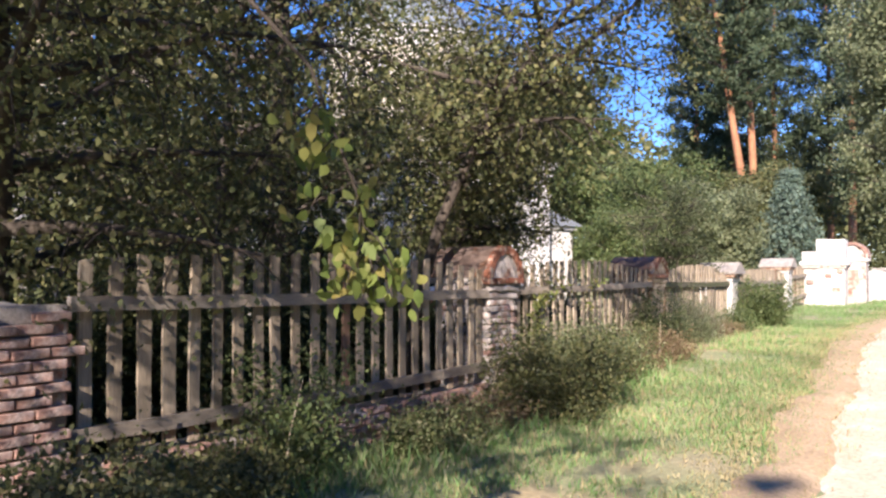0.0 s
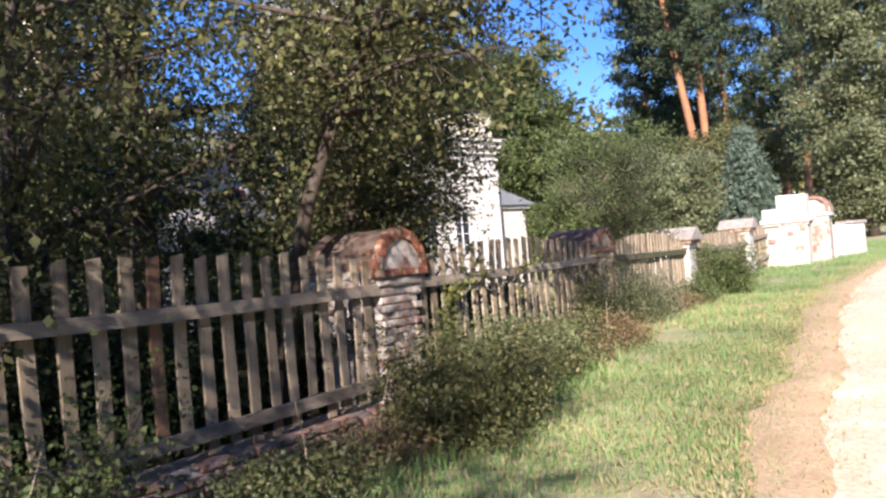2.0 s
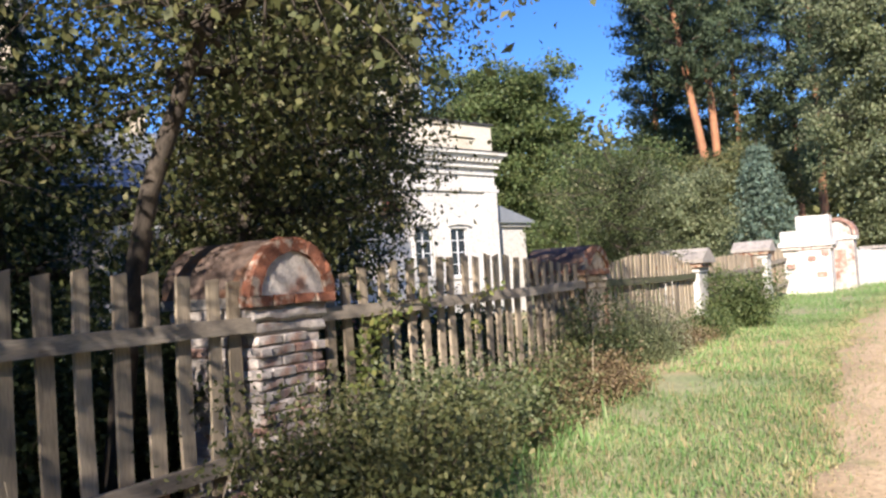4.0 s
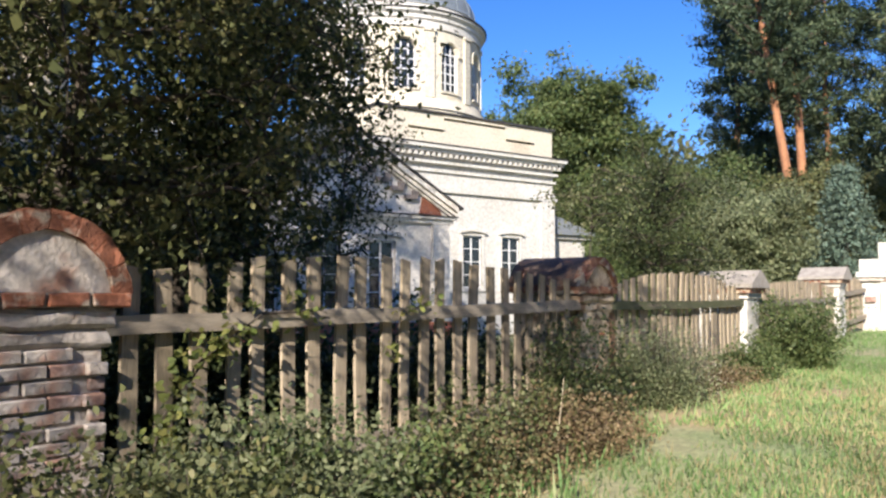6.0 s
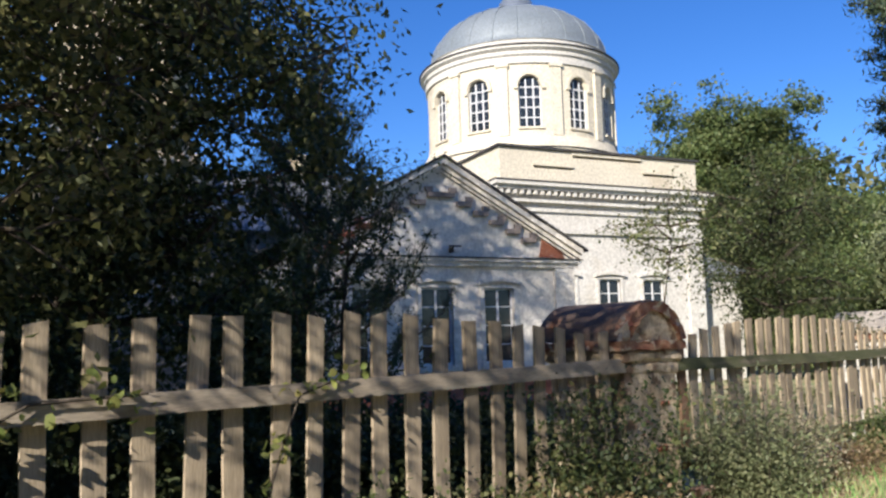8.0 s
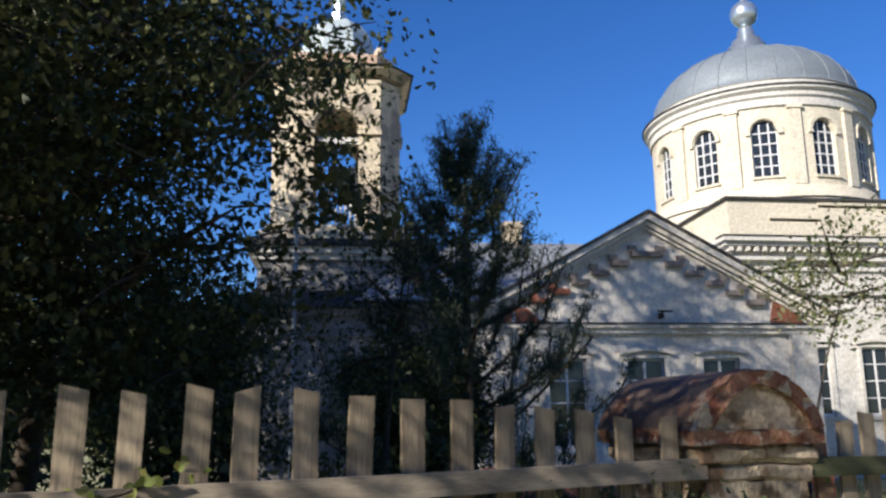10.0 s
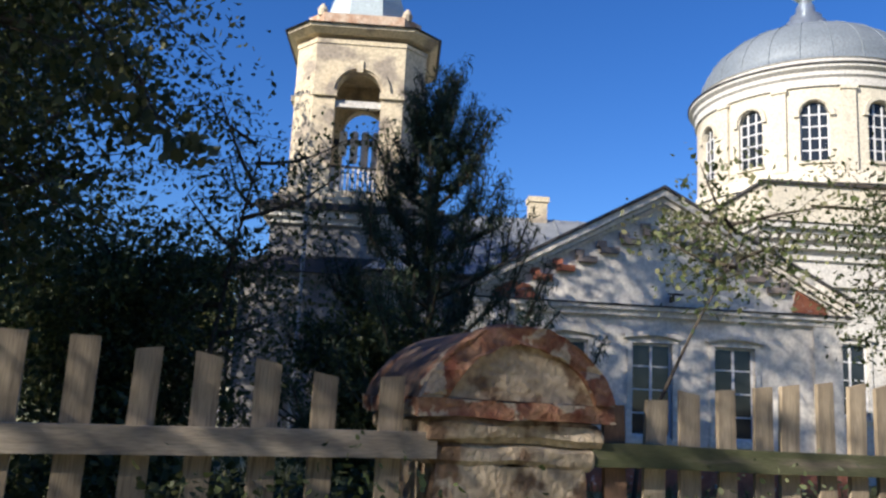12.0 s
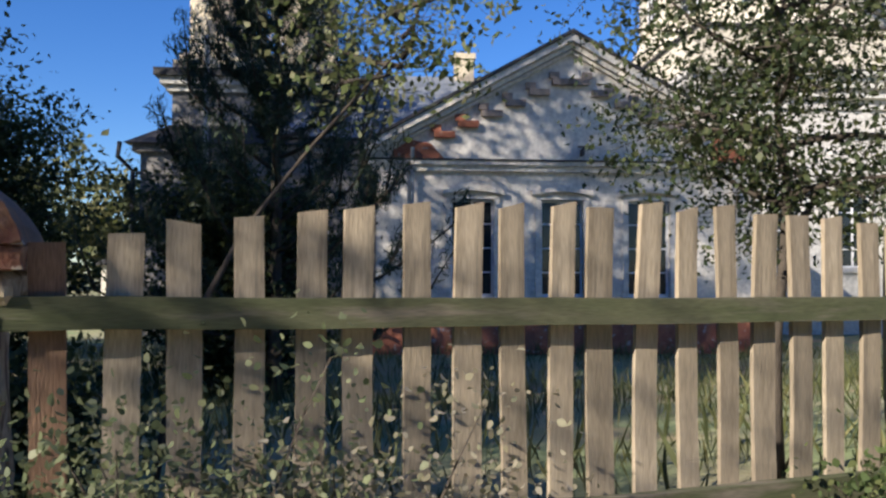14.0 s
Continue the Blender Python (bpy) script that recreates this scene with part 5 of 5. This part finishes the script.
leafy_tree("tree", 4.05, 0.98, 3.3, 0.95, 1.4, "slender forked tree behind the fence, small leaves toned dark for shade", "leaf_deep", 0.046, 17, 25, 17, 0.045, (0.25, 0.15), clump=0.33, bend=0.6)
leafy_tree("tree", 0.72, 0.5, 2.8, 0.6, 2.1, "thin leaning sapling behind the fence", "leaf_bush", 0.045, 7, 9, 18, 0.02, (1.35, 0.6), clump=0.24, bend=0.3, twigs=3)
leafy_tree("tree", 2.3, 10.2, 2.9, 1.3, 0.3, "low dark yard tree beside the young pine", "leaf_deep", 0.09, 28, 40, 27, 0.07, clump=0.5)
leafy_tree("tree", -1.75, 10.8, 4.1, 1.6, 0.3, "dark yard tree beside the tower base", "leaf_deep", 0.09, 32, 40, 20, 0.09, clump=0.55)
pine(2.68, 9.01, 6.6, "young dark pine in the churchyard", 21, 0.05, 0.12, 2.9, 26, 0.14, "bark", "needles", limbs=54, clump=0.26, up=0.35, cone=True)

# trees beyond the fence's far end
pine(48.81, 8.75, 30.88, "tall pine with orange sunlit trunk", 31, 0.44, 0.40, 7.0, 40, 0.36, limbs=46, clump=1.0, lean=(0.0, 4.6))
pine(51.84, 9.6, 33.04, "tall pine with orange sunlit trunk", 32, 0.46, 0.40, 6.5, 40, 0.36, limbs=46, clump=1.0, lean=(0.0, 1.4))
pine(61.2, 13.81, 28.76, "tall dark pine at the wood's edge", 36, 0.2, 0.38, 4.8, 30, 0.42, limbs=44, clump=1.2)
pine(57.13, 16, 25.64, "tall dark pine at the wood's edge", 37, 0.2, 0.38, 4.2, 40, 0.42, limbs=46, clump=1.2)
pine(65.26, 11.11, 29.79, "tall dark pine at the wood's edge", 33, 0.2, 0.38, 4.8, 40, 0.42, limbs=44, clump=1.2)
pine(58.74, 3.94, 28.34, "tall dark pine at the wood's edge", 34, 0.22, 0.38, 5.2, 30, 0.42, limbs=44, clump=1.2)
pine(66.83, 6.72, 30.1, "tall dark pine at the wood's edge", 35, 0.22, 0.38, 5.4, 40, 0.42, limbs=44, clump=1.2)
spruce(33.67, 4.01, 7.21, 2.5, "young blue-green spruce beyond the wall", 36, 20, 0.24)
leafy_tree("tree", 30.72, 7.43, 5.81, 2.18, 0.3, "rounded pale green willow beyond the wall", "leaf_grey", 0.15, 44, 50, 37, 0.12, clump=0.7)
leafy_tree("tree", 37.29, -1.6, 17.67, 3.43, 1.05, "tall pale green tree beside the track", "leaf_grey", 0.2, 60, 50, 38, 0.25, clump=1.0)
leafy_tree("tree", 28.66, 11.64, 4.84, 2.29, 0.3, "dense green shrub tree by the church", "leaf_mid", 0.15, 26, 26, 39, 0.1, clump=0.6)
leafy_tree("tree", 36.76, 12.42, 7.96, 3.32, 0.3, "leafy tree beyond the church porch", "leaf_mid", 0.2, 38, 40, 40, 0.15, clump=0.8)
leafy_tree("tree", 64.68, 34.44, 22.52, 7.27, 1.75, "broad green tree behind the domed church", "leaf_mid", 0.36, 56, 60, 41, 0.4, clump=1.6)
leafy_tree("tree", 58.01, 19.24, 11.07, 5.19, 0.69, "green tree at the wood's edge", "leaf_mid", 0.34, 44, 50, 42, 0.3, clump=1.3)
leafy_tree("tree", 44.91, 7.65, 8.38, 4.15, 0.3, "dark green thicket tree under the pines", "leaf_dark", 0.24, 40, 46, 43, 0.2, clump=1.0)

# a low house far behind the yard
house = tagged(new("house"), "distant small yellow house with a dark roof", "house")
house.matrix_world = pose(3.2, 52, -1.5, 0, 0, -20)
part("wall", boxes((-4, 4, 0, 6, 0, 3.6)), "cream", house)
part("roof", prism(bmesh.new(), [(-4.4, 3.6), (4.4, 3.6), (0, 6.0)], -0.4, 6.4), "dark_roof", house)
for x in (-2.2, 0, 2.2):
    w = part("window", boxes((x - 0.5, x + 0.5, -0.04, 0.0, 1.2, 2.6)), "frame", house)
    part("pane", boxes((x - 0.42, x + 0.42, -0.05, -0.04, 1.28, 2.52)), "glass", w)

# far woods, one belt
wr = np.random.default_rng(50)
cl = []
for i in range(900):
    a = wr.uniform(-0.35, 2.3)
    r = wr.uniform(85, 120)
    hh = wr.uniform(7, 16) if a > 0.55 else wr.uniform(12, 24)
    for k in range(4):
        cl.append((r * math.cos(a), r * math.sin(a), wr.uniform(0, 1) ** 0.8 * hh, 2.4))
belt = leaf_mesh("far_woods", *scatter(wr, np.array(cl), 26, 0.6, 1.1, 0.1, 0.7), "leaf_dark")
tagged(belt, "distant dark mixed woods", "woods", kind="stuff")

# woods across the track, behind the walker: unseen, added to block low skylight
cl = []
for i in range(420):
    x, y, hh = wr.uniform(-45, 4), wr.uniform(-24, -14), wr.uniform(8, 13)
    for k in range(5):
        cl.append((x, y, wr.uniform(0, 1) ** 0.8 * hh, 1.5))
belt = leaf_mesh("woods", *scatter(wr, np.array(cl), 26, 0.6, 0.7, 0.1, 0.7), "leaf_dark")
tagged(belt, "unseen woods across the sandy track, added to block low skylight", "woods", kind="stuff")

# undergrowth along the fence
bush("bush", -6.2, -0.85, 1.2, 0.95, "dark leafy bush growing before the brick pier", "leaf_dark", 0.048, 60, 22, 61, d=0.9)
bush("bush", -5.15, -0.55, 0.9, 0.95, "pale leafy bush in sun before the fence", "leaf_grey", 0.045, 44, 20, 62, d=0.5)
bush("bush", -12.5, -1.2, 1.6, 0.75, "dark leafy bush in shade by the broken pier", "leaf_dark", 0.055, 64, 18, 63, d=1.0)
bush("bush", -11.0, -0.6, 1.4, 0.5, "low dark bush along the brick footing", "leaf_dark", 0.05, 46, 16, 74, d=0.6)
bush("bush", -9.75, -0.25, 0.42, 1.1, "small pale-leaved shrub against the fence", "leaf_mid", 0.05, 20, 14, 64, d=0.3)
bush("bush", -1.0, -0.15, 0.16, 1.2, "dark green shrub beside the plastered pier", "leaf_deep", 0.045, 32, 18, 65, d=0.15)
bush("bush", -1.7, -0.35, 0.9, 0.55, "dull green shrub at the fence foot", "leaf_dark", 0.045, 20, 14, 75, d=0.4)
bush("weeds", -1.5, -0.5, 1.1, 0.45, "brownish dry weeds before the pier", "dry", 0.04, 40, 14, 66, "weeds", d=0.6)
bush("weeds", 2.2, -0.4, 2.4, 0.2, "mixed dry weeds along the fence foot", "dry", 0.036, 24, 12, 67, "weeds", d=0.5)
bush("bush", 5.6, -0.6, 0.9, 1.2, "upright green bush before the white pier", "leaf_mid", 0.055, 50, 18, 68, d=0.7)
bush("bush", 0.9, -0.3, 0.5, 0.9, "pale-leaved weedy shrub at the fence foot", "leaf_grey", 0.038, 34, 20, 69, d=0.35)
bush("bush", 1.3, -0.33, 0.3, 0.75, "weedy shrub with pale withered leaves", "pale_leaf", 0.035, 16, 18, 76, d=0.25)
bush("bush", 3.7, -0.4, 0.7, 0.5, "green weedy bush at the fence foot", "leaf_mid", 0.05, 30, 15, 70, d=0.4)
bush("weeds", -3.2, -0.5, 3.0, 0.5, "tangled dry weeds along the fence foot", "dry", 0.04, 46, 13, 71, "weeds", d=0.6)
bush("bush", -3.2, -0.55, 1.5, 0.62, "green weeds along the fence foot", "leaf_bush", 0.05, 44, 15, 72, d=0.5)
bush("bush", -4.6, -0.5, 0.9, 0.85, "pale green weedy shrub against the fence", "leaf_mid", 0.05, 34, 15, 77, d=0.4)
bush("weeds", -7.6, -0.55, 1.8, 0.35, "low dry weeds over the brick footing", "dry", 0.04, 44, 12, 73, "weeds", d=0.6)
bush("bush", -8.4, -0.7, 1.0, 0.4, "low green weeds before the brick footing", "leaf_bush", 0.045, 36, 14, 78, d=0.5)

# undergrowth close behind the pickets, yard shade put into its dark leaf tones
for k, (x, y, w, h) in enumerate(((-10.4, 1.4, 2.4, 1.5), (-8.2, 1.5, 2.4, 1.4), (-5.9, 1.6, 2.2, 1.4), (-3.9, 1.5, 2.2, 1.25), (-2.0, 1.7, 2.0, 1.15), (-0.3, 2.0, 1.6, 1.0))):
    bush("yard_bush", x, y, w, h, "undergrowth behind the pickets, leaves toned dark for shade", "leaf_deep", 0.08, 80, 16, 100 + k, group="undergrowth behind the fence", d=0.9)

# a vine climbing over the rail
vine = tagged(new("vine"), "pale green vine twining over the fence rail", "vine")
vine.location = (-5.5, 0.0, 0.6)
rng = random.Random(81)
wood, cl = [], []
for k, pts in enumerate(([(0, -0.25, -0.3), (0.25, -0.06, 0.3), (0.6, 0.0, 0.62), (1.0, 0.02, 0.84), (1.5, 0.01, 0.86)],
                         [(0.2, -0.3, -0.3), (0.3, -0.1, 0.25), (0.5, 0.0, 0.55), (0.75, 0.02, 0.75)],
                         [(1.9, -0.2, -0.2), (2.1, -0.05, 0.4), (2.3, 0.02, 0.8), (2.6, 0.01, 0.9)])):
    pv = [Vector(p) for p in pts]
    wood.append(tube_data(pv, [0.007] * len(pv), 4))
    for i in range(22 if k < 2 else 9):
        t = rng.uniform(0.6, len(pv) - 1.01)
        q = pv[int(t)].lerp(pv[int(t) + 1], t - int(t)) + Vector((rng.gauss(0, 0.05), rng.gauss(-0.02, 0.02), rng.gauss(0, 0.05)))
        cl.append((*q, 0.09))
tagged(ob_from("stem_tangle", *join(wood), "bark", vine), kind="stuff")
leaf_mesh("leaves", *scatter(np.random.default_rng(81), np.array(cl), 7, 0.5, 0.055, 0.2, 0.75), "leaf_light", vine, oval=True)

# bare dry stalks before the footing
for k, (x, y, h, dx) in enumerate(((-7.3, -0.6, 0.75, 0.35), (-8.2, -0.7, 0.9, -0.1), (-6.9, -0.8, 0.6, 0.2), (-10.3, -0.6, 0.8, 0.25), (-2.2, -0.7, 0.7, 0.2))):
    st = ob_from("dry_stalk", *tube_data([(0, 0, -0.03), (dx * 0.3, 0.02, h * 0.5), (dx, 0.05, h)], [0.007, 0.005, 0.002], 5), "straw")
    st.location = (x, y, ground_z(x, y))
    tagged(st, "thin bleached dry weed stalk", "stalk", "dry stalks by the fence")

# leafy spray hanging from the first tree over the verge
spray = tagged(new("hanging_branch"), "sunlit yellow-green leaves on a hanging branch", "branch")
spray.location = (-12.36, -3.04, 1.5)
rng = random.Random(80)
wood, cl = [], []
main_pts = [Vector((-2.2, 2.4, 2.9)), Vector((-1.3, 1.4, 2.2)), Vector((-0.5, 0.5, 1.35)), Vector((-0.2, 0.15, 0.85)), Vector((-0.08, 0.03, 0.4)), Vector((0, 0, 0.05))]
wood.append(tube_data(main_pts, [0.022, 0.018, 0.012, 0.007, 0.005, 0.003], 6))
for i in range(26):
    t = 5 - 1.9 * rng.random()
    k = min(4, int(t))
    b = main_pts[k].lerp(main_pts[k + 1], t - k)
    tp = limb_points(rng, b, (rng.gauss(0, 1), rng.gauss(0, 1), -0.5), rng.uniform(0.1, 0.25), -0.8, 3)
    wood.append(tube_data(tp, [0.005, 0.004, 0.003, 0.002], 3))
    cl += [(*tp[2], 0.09), (*tp[3], 0.08)]
tagged(ob_from("twig_spray", *join(wood), "bark", spray), kind="stuff")
leaf_mesh("leaves", *scatter(np.random.default_rng(80), np.array(cl), 5, 0.7, 0.06, 0.9, 0.7), "autumn", spray, oval=True)

# leafy bough hanging out of the yard tree
bough = tagged(new("hanging_branch"), "drooping leafy bough with a few yellowing leaves", "branch")
bough.location = (-3.2, 2.2, 4.2)
rng = random.Random(83)
bough_pts = [Vector((-0.1, 0.05, 0.0)), Vector((0.6, -0.1, 0.0)), Vector((1.15, -0.13, -0.35)), Vector((1.55, -0.18, -0.75)), Vector((1.72, -0.2, -1.1))]
wood, cl = [tube_data(bough_pts, [0.03, 0.022, 0.014, 0.008, 0.004], 6)], []
for i in range(34):
    t = 4 - 3.2 * rng.random()
    k = min(3, int(t))
    tp = limb_points(rng, bough_pts[k].lerp(bough_pts[k + 1], t - k), (rng.gauss(0, 1), rng.gauss(0, 1), -0.2), rng.uniform(0.15, 0.4), -0.5, 3)
    wood.append(tube_data(tp, [0.006, 0.005, 0.003, 0.002], 3))
    cl += [(*tp[2], 0.12), (*tp[3], 0.1)]
tagged(ob_from("twig_spray", *join(wood), "bark", bough), kind="stuff")
leaf_mesh("leaves", *scatter(np.random.default_rng(83), np.array(cl), 8, 0.7, 0.075, 0.7, 0.75), "leaf_dark", bough, oval=True)

# grass of the verge, and thin grass in the yard
gr = np.random.default_rng(90)


def grass(name, n, x0, x1, y0, y1, hmin, hmax, label, material, seed):
    r = np.random.default_rng(seed)
    px, py = r.uniform(x0, x1, n), r.uniform(y0, y1, n)
    keep = np.array([(y > road_left(x) - 0.25 * abs(noise.noise((x * 2, y * 2, 3))) - 0.05) and
                     (noise.noise((x * 0.55, y * 0.55, 11)) + 0.55 * noise.noise((x * 2.1, y * 2.1, 2)) > -0.35 + 0.5 * r.random() - 0.2) for x, y in zip(px, py)])
    px, py = px[keep], py[keep]
    n = len(px)
    z = np.array([bumpy(x, y) for x, y in zip(px, py)])
    ln = r.uniform(hmin, hmax, n) * (0.6 + 0.8 * r.random(n))
    ax = unit(np.stack([r.normal(0, 0.35, n), r.normal(0, 0.35, n), np.ones(n)], 1))
    sd = unit(np.cross(ax, r.normal(size=(n, 3))))
    c = np.stack([px, py, z], 1) + ax * ln[:, None] * 0.5 - np.array([0, 0, 0.01])
    g = leaf_mesh(name, c, ax, sd, ln, ln * 0.05 + 0.006, material, fold=0.1)
    return tagged(g, label, "grass", kind="stuff")


grass("grass", 130000, -15, 8, -4.2, -0.1, 0.03, 0.09, "short sunlit green verge grass", "grass", 91)
grass("grass", 30000, 8, 30, -4.5, 0, 0.06, 0.16, "green verge grass further along the track", "grass", 92)
grass("tall_grass", 4500, -12, 1.5, -1.2, -0.1, 0.09, 0.24, "taller grass along the fence foot", "grass", 93)
grass("dry_grass", 11000, -10, 5, -3.2, -0.3, 0.04, 0.11, "straw-coloured dry grass patches", "straw_grass", 94)
# yard blades use the dark leaf tones to deepen the shade under the crowns
grass("yard_grass", 30000, -14, 16, 0.6, 20, 0.15, 0.4, "churchyard grass toned dark for tree shade", "leaf_dark", 95)


def edge_grass(n, seed):
    """Dry sandy-coloured tufts along the worn edge of the track."""
    r = np.random.default_rng(seed)
    px = r.uniform(-15, 16, n)
    py = np.array([road_left(x) for x in px]) + r.normal(0.2, 0.3, n)
    z = np.array([bumpy(x, y) for x, y in zip(px, py)])
    ln = r.uniform(0.02, 0.07, n)
    ax = unit(np.stack([r.normal(0, 0.6, n), r.normal(0, 0.6, n), np.ones(n)], 1))
    sd = unit(np.cross(ax, r.normal(size=(n, 3))))
    g = leaf_mesh("dry_grass", np.stack([px, py, z + 0.015], 1) + ax * ln[:, None] * 0.5, ax, sd, ln, ln * 0.12 + 0.004, "straw_grass", fold=0.1)
    tagged(g, "trodden dry grass along the track edge", "grass", kind="stuff")


edge_grass(20000, 96)
